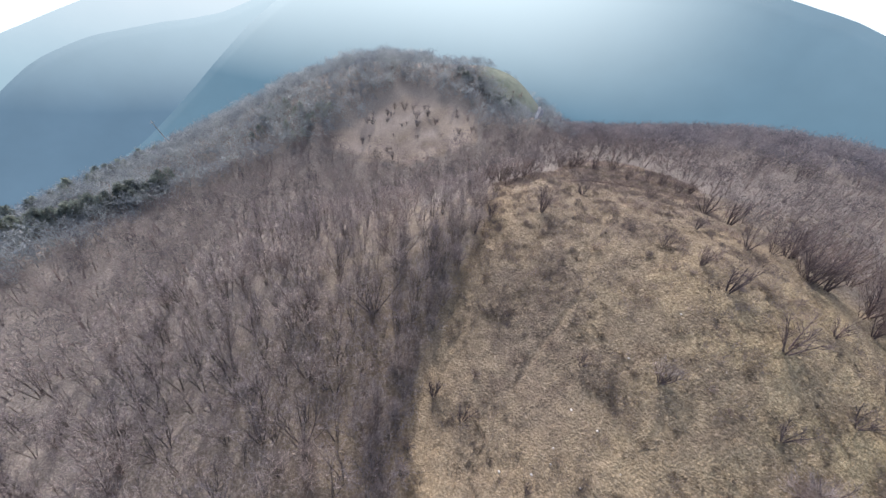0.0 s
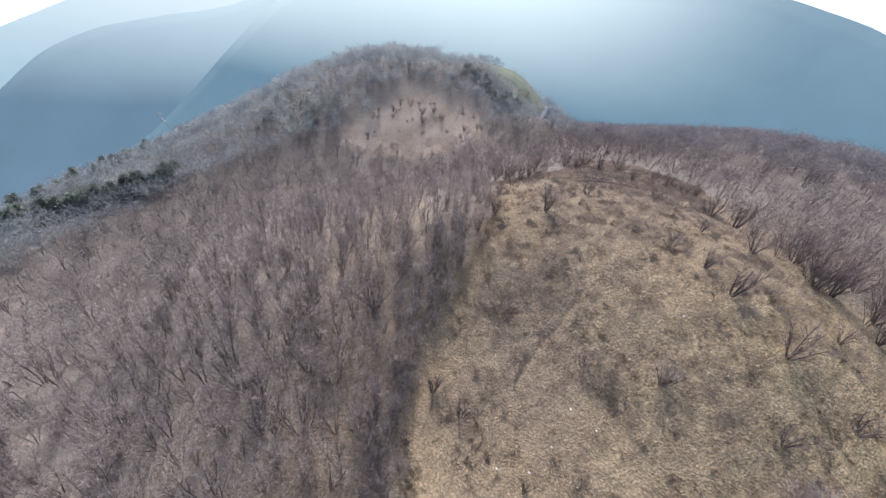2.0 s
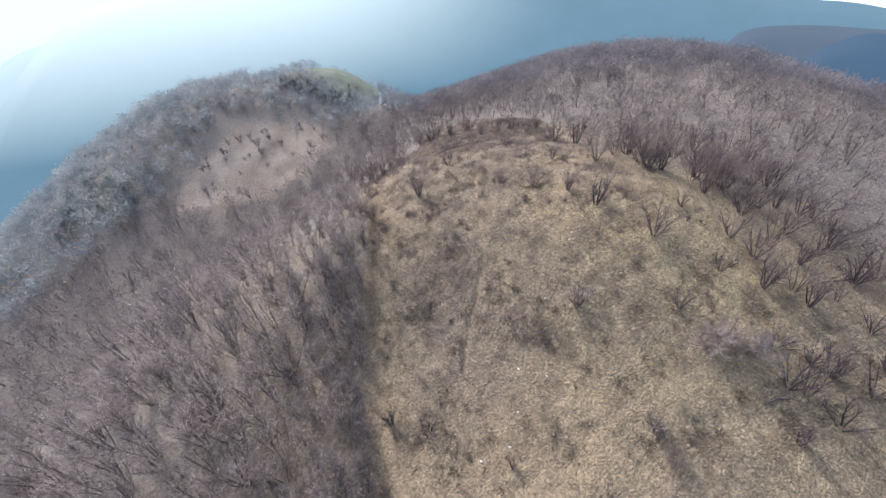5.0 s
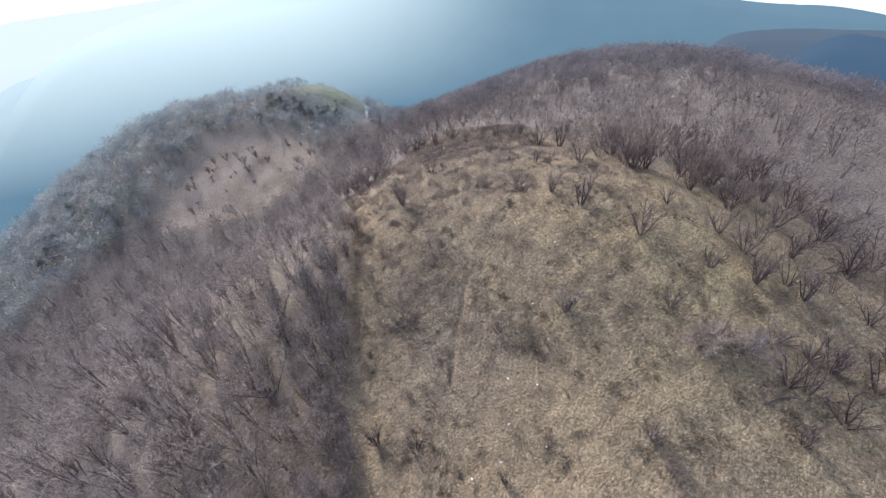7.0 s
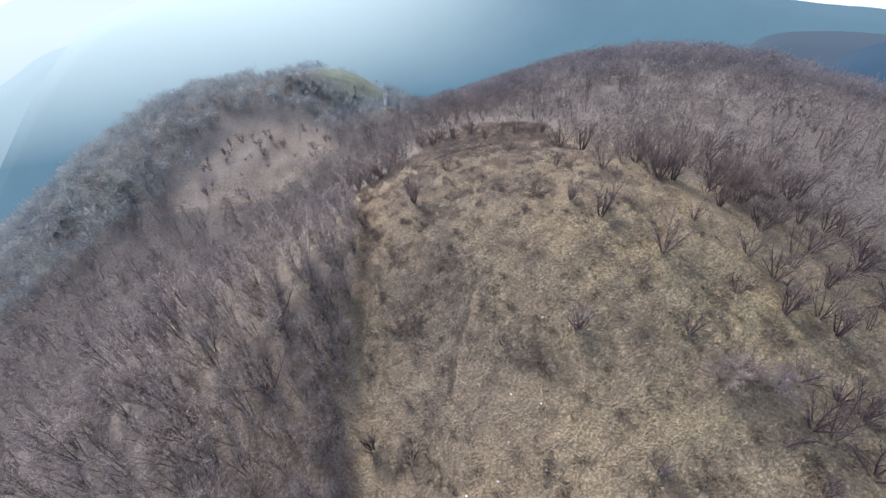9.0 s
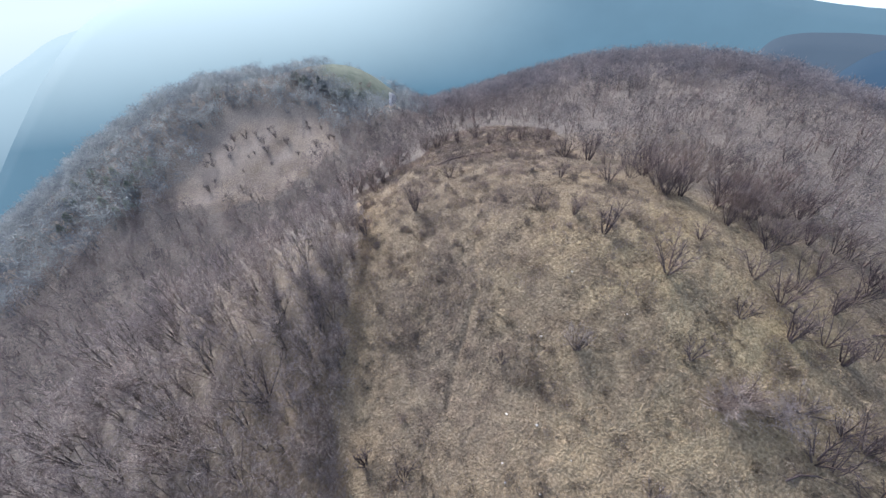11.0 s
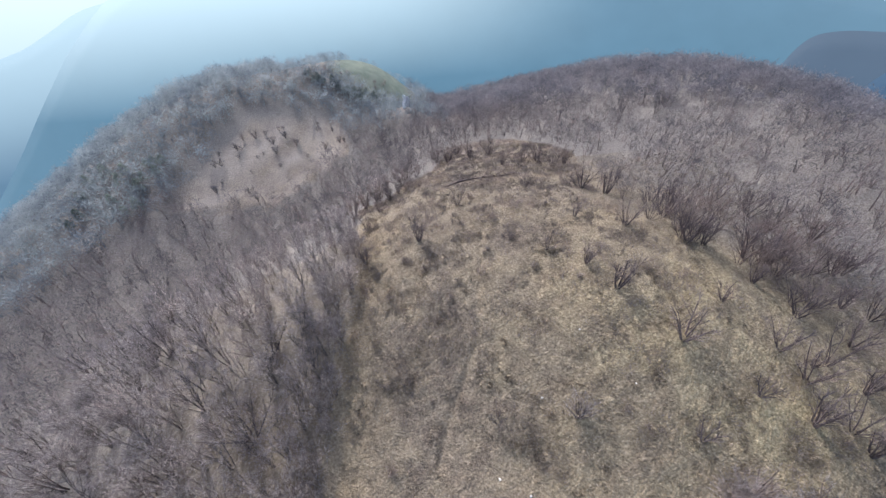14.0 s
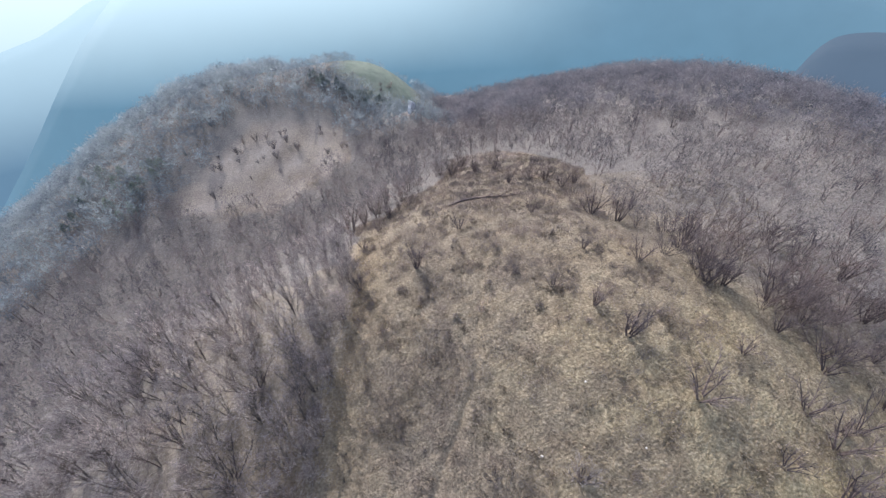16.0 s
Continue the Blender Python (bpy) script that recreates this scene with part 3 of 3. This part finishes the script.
LONG_LIMBED = [grow_fork(160 + i, 5.4, 0.5 + 0.08 * i, 5 + i, 0.055, 0.02, 0.6, 6, 7) for i in range(3)]
tall = {}
for i, (x, y) in enumerate([(35.2, 26.4), (38.2, 25.2), (41.5, 28.5), (45.5, 25.0), (50.5, 26.4), (48.0, 30.5), (54.0, 29.0), (37.0, 32.0), (43.0, 33.0), (52.5, 33.5), (58.0, 31.0), (34.6, 14.2), (37.5, 12.6), (40.5, 16.5), (44.5, 20.0), (29.0, 8.2), (32.5, 9.4), (33.5, 36.0), (57.0, 25.5), (36.0, 18.0)]):
    m, sz = spot(x, y, i * 2.3, 0.6 + 0.08 * (i % 4))
    if i % 3 not in tall:
        tall[i % 3] = put(tree_thing("tree", LONG_LIMBED[i % 3], "bare tree with long dark limbs rising from one foot", "tree", "long-limbed trees beside the meadow", (BRUSH, DULL)), m, sz)
    else:
        copy_thing(tall[i % 3], m).scale = (sz, sz, sz)

rest = [p for p in wood if p not in near_set]


def spread_places(pts, nk):
    return [(x, y, rng.uniform(0, 6.28), (rng.uniform(0.5, 1.1) if x > 26 and y < 60 else rng.uniform(0.65, 1.3)) * edge_size(x, y), rng.randrange(nk)) for x, y, f in pts]


pl = spread_places([p for p in rest if p[2] < 46 and p[0] < 6], 8)
stuff("wood_stems", pl, [k[0] for k in TREES], POLE, "thin grey stems of the bare wood on the slope", "wood")
stuff("wood_twigs", pl, [k[1] for k in TREES], TWIG, "brown-grey twigs of the bare wood on the slope", "wood")
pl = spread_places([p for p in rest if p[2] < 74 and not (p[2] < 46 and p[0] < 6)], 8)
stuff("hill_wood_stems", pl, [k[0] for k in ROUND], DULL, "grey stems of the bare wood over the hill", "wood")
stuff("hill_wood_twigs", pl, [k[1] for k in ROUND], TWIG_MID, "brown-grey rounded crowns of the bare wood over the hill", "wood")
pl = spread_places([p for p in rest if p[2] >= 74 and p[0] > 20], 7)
stuff("ridge_wood_stems", pl, [k[0] for k in FAR], TWIG_RIDGE_HAZED, "stems of the bare wood along the ridge, grey with painted haze", "wood")
stuff("ridge_wood_twigs", pl, [k[1] for k in FAR], TWIG_RIDGE_HAZED, "brown-grey crowns of the bare wood along the ridge, paled by painted haze", "wood")
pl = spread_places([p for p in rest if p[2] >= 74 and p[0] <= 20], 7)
stuff("far_wood_stems", pl, [k[0] for k in FAR], TWIG_FAR_HAZED, "stems of the distant bare wood in a painted haze grey", "wood")
stuff("far_wood_twigs", pl, [k[1] for k in FAR], TWIG_FAR_HAZED, "grey-violet twigs of the distant bare wood with haze put into their colour", "wood")


# undergrowth between the nearer trees
UNDER = [grow_tree(170 + i, 1.2, 1.0, 5, 12, 6, 0.022, 0.42, 0.01, 3, 0.0, 0.1) for i in range(4)]
pl = []
for i in range(700):
    x, y = rng.uniform(-30, 2), rng.uniform(2, 44)
    if not inside(MEADOW, x + 0.4, y):
        pl.append((x, y, rng.uniform(0, 6.28), rng.uniform(0.6, 1.3), i % 4))
for i in range(50):
    y = rng.uniform(8, 36)
    pl.append((float(np.interp(y, EDGE_Y, EDGE_X)) - 0.2 - 2.6 * rng.random() ** 1.5, y, rng.uniform(0, 6.28), rng.uniform(0.9, 1.9), i % 4))
stuff("undergrowth", pl, [k[1] for k in UNDER], TWIG, "low brown-grey leafless undergrowth beneath the trees", "undergrowth")

# ---------------------------------------------------------------- evergreens
def grow_pine(seed, tall, radius):
    """A small pine: tapered trunk and whorls of needle sprays."""
    rng = random.Random(seed)
    sv, st, tv, tt = [], [], [], []
    tube(sv, st, [Vector((0, 0, -0.3)), Vector((0.05, 0, tall * 0.5)), Vector((0, 0.04, tall * 0.96))], 0.11, 0.02, 5)
    for i in range(11):
        z = tall * (0.16 + 0.8 * i / 11)
        r = radius * (1.05 - i / 11) * rng.uniform(0.8, 1.15)
        for k in range(7):
            a = 2 * math.pi * (k + rng.random()) / 7
            d = Vector((math.cos(a), math.sin(a), rng.uniform(-0.15, 0.35)))
            tip = Vector((0, 0, z)) + d * r
            for _ in range(7):
                g = rng.uniform(0.3, 1.0)
                sliver(tv, tt, Vector((0, 0, z)).lerp(tip, g), (d + Vector((rng.uniform(-.8, .8), rng.uniform(-.8, .8), rng.uniform(-.4, .8)))).normalized(), 0.55, 0.2, rng)
    return (np.array(sv), np.array(st)), (np.array(tv), np.array(tt))


PINE = [grow_pine(200 + i, 4.4 + 0.4 * i, 1.9) for i in range(3)]
proto = {}
for i in range(120):
    f = rng.random()
    x, y = -79 + 22 * f + rng.uniform(-2, 2), 38.5 + 15 * f + rng.uniform(-1.8, 1.8)
    if i > 102:
        x, y = -50 + 16 * rng.random(), 68 + 14 * rng.random()
    k = i % 3
    m, sz = spot(x, y, rng.uniform(0, 6.28), rng.uniform(0.55, 0.85) if i <= 102 else rng.uniform(0.4, 0.62))
    if k not in proto:
        proto[k] = put(tree_thing("pine_tree", PINE[k], "small dark green pine on the wooded slope", "pine tree", "pines on the slope", (BARK, NEEDLE)), m, sz)
    else:
        copy_thing(proto[k], m).scale = (sz, sz, sz)
for i in range(22):
    f = i / 21
    m, sz = spot(-86 + 8 * f + rng.uniform(-1.5, 1.5), 46 + 30 * f + rng.uniform(-1.5, 1.5), rng.uniform(0, 6.28), rng.uniform(0.65, 1.0) - 0.25 * f)
    copy_thing(proto[i % 3], m).scale = (sz, sz, sz)
for i in range(34):
    f = rng.random()
    m, sz = spot(-8.5 + 20 * f + rng.uniform(-0.8, 0.8), 100.5 - 4.5 * math.sin(3.0 * f) + rng.uniform(-1.2, 1.2), rng.uniform(0, 6.28), rng.uniform(0.35, 0.5))
    copy_thing(proto[i % 3], m).scale = (sz, sz, sz)

# ---------------------------------------------------------------- shrubs that stand alone in the meadow
SOLO = [(23.0, 25.3, 3.9, 0), (25.7, 20.8, 3.7, 1), (21.8, 28.0, 2.5, 2), (19.5, 30.5, 1.9, 3), (23.6, 33.8, 1.9, 0), (21.6, 41.1, 1.7, 1),
        (8.9, 36.9, 3.6, 2), (13.8, 40.7, 2.2, 3), (6.5, 48.9, 3.0, 0), (1.7, 48.5, 4.6, 1), (3.3, 36.6, 2.6, 2), (22.0, 56.4, 3.0, 3),
        (19.1, 56.5, 3.0, 0), (16.0, 57.9, 3.2, 1), (21.9, 50.0, 2.4, 2), (24.7, 50.1, 2.4, 3), (26.5, 49.4, 3.2, 0), (27.5, 46.8, 2.4, 1),
        (29.4, 47.6, 2.6, 2), (27.5, 39.7, 3.4, 3), (29.4, 38.0, 4.2, 0), (27.4, 31.5, 2.6, 1), (33.8, 33.9, 4.2, 2), (32.1, 29.0, 3.6, 3),
        (33.5, 28.7, 3.8, 0), (36.6, 27.2, 4.0, 1), (38.6, 26.4, 3.6, 2), (32.7, 19.3, 3.0, 3), (46.5, 29.0, 4.2, 0), (24.1, 15.5, 2.2, 1),
        (31.9, 14.9, 4.0, 2), (33.3, 17.2, 3.2, 1), (29.2, 16.9, 2.2, 3), (34.8, 12.9, 4.0, 0), (11.9, 20.1, 1.6, 1), (0.3, 17.7, 2.6, 2), (2.9, 16.0, 2.2, 3),
        (8.0, 11.7, 1.6, 0), (28.2, 8.9, 3.2, 1), (31.7, 8.5, 3.4, 2), (29.7, 6.0, 3.2, 3), (26.3, 6.2, 2.8, 0), (33.5, 6.7, 3.2, 1), (6.0, 56.0, 3.4, 2), (9.5, 58.0, 3.4, 3)]
SOLO += [(36.5, 21.5, 2.8, 1), (39.5, 19.0, 3.2, 3), (42.0, 22.0, 3.4, 0), (37.5, 16.0, 3.0, 2), (41.0, 13.5, 3.2, 1), (38.0, 10.0, 3.0, 3), (35.0, 24.5, 2.6, 2), (30.5, 23.0, 2.0, 1), (44.5, 25.0, 3.4, 2), (43.5, 17.5, 3.0, 0), (36.0, 7.5, 2.8, 1), (34.5, 18.0, 2.4, 0)]
SOLO += [(3.2, 50.5, 3.2, 2), (4.6, 53.0, 3.0, 1), (8.4, 54.0, 2.6, 3), (5.2, 46.0, 2.2, 3), (7.8, 50.5, 2.0, 0), (3.6, 42.5, 2.0, 1), (18.0, 61.0, 3.0, 3), (14.6, 60.0, 3.0, 2)]
SOLO_KINDS = [grow_fork(300 + i, 1.0, (0.42, 0.55, 0.5, 0.65)[i], (5, 6, 7, 6)[i], 0.022, 0.006, 0.2, 7, 9) for i in range(4)]
for i in range(85):
    x, y = rng.uniform(-30, 0), rng.uniform(62, 90)
    if inside(CLEARING, x, y):
        SOLO.append((x, y, rng.uniform(0.8, 2.2), i % 4))
proto = {}
for x, y, tall, k in SOLO:
    m, sz = spot(x, y, rng.uniform(0, 6.28), tall, rng.uniform(-0.05, 0.05))
    far = y > 62
    if (k, far) not in proto:
        proto[k, far] = put(tree_thing("small_tree", SOLO_KINDS[k], "small bare grey tree standing in the pale hillside clearing" if far else "small bare tree with forked dark stems standing in dry grass",
                                       "tree", "small trees in the clearing" if far else "small trees in the meadow", (POLE, TWIG_MID) if far else (BRUSH, DULL)), m, sz)
    else:
        copy_thing(proto[k, far], m).scale = (sz, sz, sz)

# low bushes and brush
LOW = [(24.2, 12.6, 1.7, 1), (26.2, 12.2, 1.6, 0), (18.1, 9.6, 0.9, 0), (3.6, 19.5, 1.0, 1), (18.0, 7.9, 1.6, 2), (18.9, 37.3, 1.3, 0),
       (14.8, 32.6, 0.7, 1), (13.6, 30.6, 0.9, 2), (16.4, 36.6, 0.7, 0), (15.2, 41.2, 0.8, 1), (17.1, 32.9, 0.9, 2), (9.5, 52.0, 1.6, 0), (-1.0, 13.5, 1.6, 1), (20.3, 18.0, 0.6, 2), (20.5, 16.9, 0.5, 0), (21.1, 16.75, 0.55, 1), (21.8, 16.5, 0.5, 2)]
for i in range(190):
    x, y = rng.uniform(3, 30), rng.uniform(22, 60)
    if inside(MEADOW, x, y) and len(LOW) < 105:
        LOW.append((x, y, rng.uniform(0.35, 0.75), i % 3))
LOW += [(3.5 + 11 * rng.uniform(-1, 1), 103 + 3 * rng.uniform(-1, 1), rng.uniform(0.6, 1.2), i % 3) for i in range(20)]
LOW_KINDS = [grow_tree(340 + i, 1.0, 0.85, 11, 50, 18, 0.0075, 0.24, 0.012, 4, 0.0, 0.15) for i in range(3)]
proto = {}
for x, y, tall, k in LOW:
    m, sz = spot(x, y, rng.uniform(0, 6.28), tall, 0.0)
    if k not in proto:
        proto[k] = put(tree_thing("bush", LOW_KINDS[k], "low tangled leafless bush in dry grass", "bush", "low bushes in the meadow", (BRUSH, WEED)), m, sz)
    else:
        copy_thing(proto[k], m).scale = (sz, sz, sz)


# wide feathery bushes of fine grey twigs
FEATHER = [grow_tree(350 + i, 2.3, 2.6, 9, 64, 18, 0.016, 0.75, 0.016, 4, 0.0, 0.12) for i in range(2)]
for i, (x, y, size) in enumerate(((24.4, 12.7, 0.95), (27.2, 11.2, 1.05))):
    m, sz = spot(x, y, 1.3 * i, size)
    put(tree_thing("wide_bush", FEATHER[i], "wide feathery leafless bush of fine grey twigs", "bush", "feathery bushes in the meadow", (BRUSH, TWIG)), m, sz)


# broad thickets of thin dark stems
THICKETS = [(17.2, 18.6, 2.6, 0), (25.9, 12.6, 2.3, 2), (29.4, 11.2, 2.2, 1), (18.0, 10.0, 1.5, 2), (31.0, 9.6, 2.0, 2)]
THICKET_KINDS = [grow_fork(360 + i, 1.0, (0.55, 1.0, 0.9)[i], 11 + i, 0.019, 0.0042, 0.24, 7, 10) for i in range(3)]
proto = {}
for x, y, tall, k in THICKETS:
    m, sz = spot(x, y, rng.uniform(0, 6.28), tall, 0.0)
    if k not in proto:
        proto[k] = put(tree_thing("thicket", THICKET_KINDS[k], "leafless thicket of thin dark stems with grey twigs", "bush", "thickets in the meadow", (BRUSH, TWIG)), m, sz)
    else:
        copy_thing(proto[k], m).scale = (sz, sz, sz)


def fallen_branch(x, y, turn, length, r, name, label, category):
    g = random.Random(int(x * 10))
    v, t = [], []
    pts = [Vector((length * (i / 5 - 0.5), 0.12 * length * math.sin(i * 1.1) * 0.5, r * 0.7 + 0.05 * (i % 2))) for i in range(6)]
    c, s = math.cos(turn), math.sin(turn)
    z0 = float(height(x, y))
    for p in pts:
        wx, wy = x + c * p.x - s * p.y, y + s * p.x + c * p.y
        p.z += float(height(wx, wy)) - z0
        p.x, p.y = wx - x, wy - y
    tube(v, t, pts, r, r * 0.4, 6)
    root = new(name)
    new("trunk", tri_mesh("trunk", np.array(v), np.array(t), BRUSH)).parent = root
    for _ in range(22):
        v, t = [], []
        k = g.randrange(5)
        p = pts[k].lerp(pts[k + 1], g.random())
        d = Vector((g.uniform(-1, 1), g.uniform(-1, 1), g.uniform(0, 0.7))).normalized()
        tube(v, t, [p, p + d * length * 0.12, p + d * length * g.uniform(0.18, 0.3) + Vector((0, 0, -0.05))], r * 0.3, r * 0.06, 3)
        new("branch", tri_mesh("branch", np.array(v), np.array(t), BRUSH)).parent = root
    tagged(root, label, category)
    root.location = (x, y, z0)


fallen_branch(21.2, 16.7, -0.25, 2.4, 0.06, "fallen_branch", "dark fallen branch with broken twigs lying on grass", "branch")
for x, y, turn, length in ((39.9, 13.8, 0.14, 8.5), (47.0, 17.4, 0.18, 6.5), (28.2, 8.0, -0.26, 5.0), (40.3, 16.7, 0.28, 5.0)):
    fallen_branch(x, y, turn, length, 0.075, "fallen_branch", "grey fallen pole lying among scrub and grass", "branch")
fallen_branch(17.8, 46.2, -0.02, 8.4, 0.15, "fallen_tree", "long thin dark fallen tree lying across the meadow", "fallen tree")


# ---------------------------------------------------------------- stones, white rock and pole
def rock_mesh(seed, sx, sy, sz, rough=0.22, sub=2):
    bm = bmesh.new()
    bmesh.ops.create_icosphere(bm, subdivisions=sub, radius=1.0)
    for v in bm.verts:
        k = 1 + rough * noise.noise(v.co * 1.4 + Vector((seed, 0, 0))) + 0.5 * rough * noise.noise(v.co * 3.3 + Vector((0, seed, 0)))
        v.co = Vector((v.co.x * sx * k, v.co.y * sy * k, v.co.z * sz * k))
    me = bpy.data.meshes.new("stone")
    bm.to_mesh(me)
    bm.free()
    me.materials.append(STONE)
    return me


STONES = [rock_mesh(i, 0.16, 0.12, 0.09, sub=1) for i in range(4)]
for i, (x, y) in enumerate([(9.9, 14.6), (9.7, 13.6), (8.4, 12.9), (11.6, 12.3), (6.1, 12.9), (12.9, 15.7), (14.2, 13.2), (15.3, 20.4), (19.2, 23.4), (16.8, 26.3), (21.4, 19.2), (11.2, 17.1)]):
    ob = new("stone", STONES[i % 4])
    ob.matrix_basis = Matrix.Translation((x, y, float(height(x, y)) + 0.05)) @ Euler((0, 0, i * 1.3)).to_matrix().to_4x4() @ Matrix.Scale(0.55 + 0.2 * (i % 3), 4)
    tagged(ob, "small pale limestone lying in the grass", "stone", "stones in the grass")
crag = rock_mesh(9.0, 0.7, 0.65, 1.3, 0.75, 3)
for v in crag.vertices:
    v.co.x += 0.22 * math.sin(1.9 * v.co.z + 0.6)
ob = new("rock", crag)
ob.matrix_basis = Matrix.Translation((12.6, 86.3, float(height(12.6, 86.3)) + 1.2)) @ Euler((0.0, 0.0, 0.4)).to_matrix().to_4x4()
ob.data.materials[0] = WHITE
tagged(ob, "white limestone crag standing in the wooded saddle", "rock")


def build_pole(x, y, tall):
    root = new("mast")
    v, t = [], []
    tube(v, t, [Vector((0, 0, -0.4)), Vector((0, 0, tall * 0.5)), Vector((0, 0, tall))], 0.16, 0.09, 8)
    ob = new("pole", tri_mesh("pole", np.array(v), np.array(t), STONE))
    ob.parent = root
    v, t = [], []
    tube(v, t, [Vector((-0.55, 0, tall * 0.93)), Vector((0, 0, tall * 0.935)), Vector((0.55, 0, tall * 0.93))], 0.06, 0.06, 6)
    ob = new("crossarm", tri_mesh("crossarm", np.array(v), np.array(t), STONE))
    ob.parent = root
    root.location = (x, y, float(height(x, y)))
    root.rotation_euler = (0, -0.35, 0.7)
    tagged(root, "slender pale leaning mast on the wooded slope", "mast")


build_pole(-77.3, 78.5, 7.6)


# ---------------------------------------------------------------- grass
def tuft(seed):
    g = random.Random(seed)
    v, t = [], []
    for _ in range(8):
        a = g.uniform(0, 6.28)
        d = Vector((math.cos(a) * 0.8, math.sin(a) * 0.8, g.uniform(0.25, 0.8))).normalized()
        sliver(v, t, Vector((g.uniform(-.12, .12), g.uniform(-.12, .12), -0.04)), d, g.uniform(0.13, 0.3), 0.032, g)
    return np.array(v), np.array(t)


TUFTS = [tuft(400 + i) for i in range(8)]
gx, gy = np.random.uniform(-6, 48, 26000), np.random.uniform(1, 64, 26000)
keep = openness(gx, gy) | ((gx > 26) & (gy < 48))
keep &= (smooth_noise(gx, gy, 0.9, 31) + 0.6 * smooth_noise(gx, gy, 3.0, 33) > -0.6) & (trail_distance(gx, gy) > 0.3)
pl = [(x, y, x * 7.1 % 6.28, 0.55 + 0.7 * ((x * 13.7 + y * 5.3) % 1.0), i % 8) for i, (x, y) in enumerate(zip(gx[keep], gy[keep]))]
stuff("grass", pl, TUFTS, GRASS, "dry tan winter grass in tussocks", "grass", 0.02)

# tussocks of old grass, blades falling to all sides
def tussock(seed):
    g = random.Random(seed)
    v, t = [], []
    r = g.uniform(0.16, 0.28)
    for _ in range(20):
        a = g.uniform(0, 6.28)
        d = Vector((math.cos(a), math.sin(a), g.uniform(0.3, 1.3))).normalized()
        sliver(v, t, Vector((math.cos(a) * r * g.random(), math.sin(a) * r * g.random(), -0.04)), d, g.uniform(0.16, 0.36), 0.05, g)
    return np.array(v), np.array(t)


TUSSOCKS = [tussock(480 + i) for i in range(10)]
hx, hy = np.random.uniform(-3, 38, 9000), 6 + 56 * np.random.uniform(0, 1, 9000) ** 1.2
keep = openness(hx, hy) & (smooth_noise(hx, hy, 1.3, 71) + 0.6 * smooth_noise(hx, hy, 4.5, 73) > -0.02 - 0.006 * (hy - 20)) & (trail_distance(hx, hy) > 0.35)
pl = [(x, y, x * 8.9 % 6.28, 0.55 + 0.8 * ((x * 9.7 + y * 6.1) % 1.0), i % 10) for i, (x, y) in enumerate(zip(hx[keep], hy[keep]))]
stuff("tussocks", pl, TUSSOCKS, HUMMOCK, "grey-tan tussocks of old matted grass", "grass", 0.02)

# grey dead weeds in soft clumps over the upper meadow
def weed_patch(seed):
    """Thin dead stalks standing and leaning over a patch of ground."""
    g = random.Random(seed)
    v, t = [], []
    wide, deep = g.uniform(0.35, 0.6), g.uniform(0.2, 0.4)
    for _ in range(34):
        p = Vector((g.gauss(0, 0.5) * wide, g.gauss(0, 0.5) * deep, -0.03))
        d = Vector((g.gauss(0, 0.45), g.gauss(0, 0.45), 1)).normalized()
        sliver(v, t, p, d, g.uniform(0.12, 0.42), 0.02, g)
    return np.array(v), np.array(t)


WEEDS = [weed_patch(420 + i) for i in range(8)]
wx, wy = np.random.uniform(0, 34, 9500), np.random.uniform(12, 66, 9500)
keep = openness(wx, wy) & (smooth_noise(wx, wy, 1.6, 41) + 0.9 * smooth_noise(wx, wy, 6.0, 43) > 0.27 - 0.021 * (wy - 14) - 0.12 * (wx > 15)) & (trail_distance(wx, wy) > 0.3)
pl = [(x, y, x * 9.3 % 6.28, 0.6 + 0.9 * ((x * 11.1 + y * 3.7) % 1.0), i % 8) for i, (x, y) in enumerate(zip(wx[keep], wy[keep]))]
stuff("dead_weeds", pl, WEEDS, WEED, "grey-brown dead weeds standing in the meadow", "weeds")


# small lumps of matted turf
def turf_lump(seed):
    g = random.Random(seed)
    n = 5
    ring = [Vector((math.cos(6.283 * (i + g.uniform(-0.3, 0.3)) / n) * g.uniform(0.1, 0.17), math.sin(6.283 * (i + g.uniform(-0.3, 0.3)) / n) * g.uniform(0.07, 0.13), -0.05)) for i in range(n)]
    top = Vector((g.uniform(-0.04, 0.04), g.uniform(-0.04, 0.04), g.uniform(0.06, 0.13)))
    return np.array(ring + [top]), np.array([(i, (i + 1) % n, n) for i in range(n)])


LUMPS = [turf_lump(440 + i) for i in range(10)]
lx, ly = np.random.uniform(-4, 42, 45000), 2 + 60 * np.random.uniform(0, 1, 45000) ** 1.35
keep = openness(lx, ly) | ((lx > 26) & (ly < 40))
keep &= (smooth_noise(lx, ly, 0.7, 51) + 0.5 * smooth_noise(lx, ly, 2.6, 53) > -0.12) & (trail_distance(lx, ly) > 0.3)
pl = [(x, y, x * 5.7 % 6.28, 0.32 + 0.5 * ((x * 17.3 + y * 7.9) % 1.0), i % 10) for i, (x, y) in enumerate(zip(lx[keep], ly[keep]))]
stuff("turf_lumps", pl, LUMPS, TURF, "small lumps of matted dry turf over the meadow", "grass")
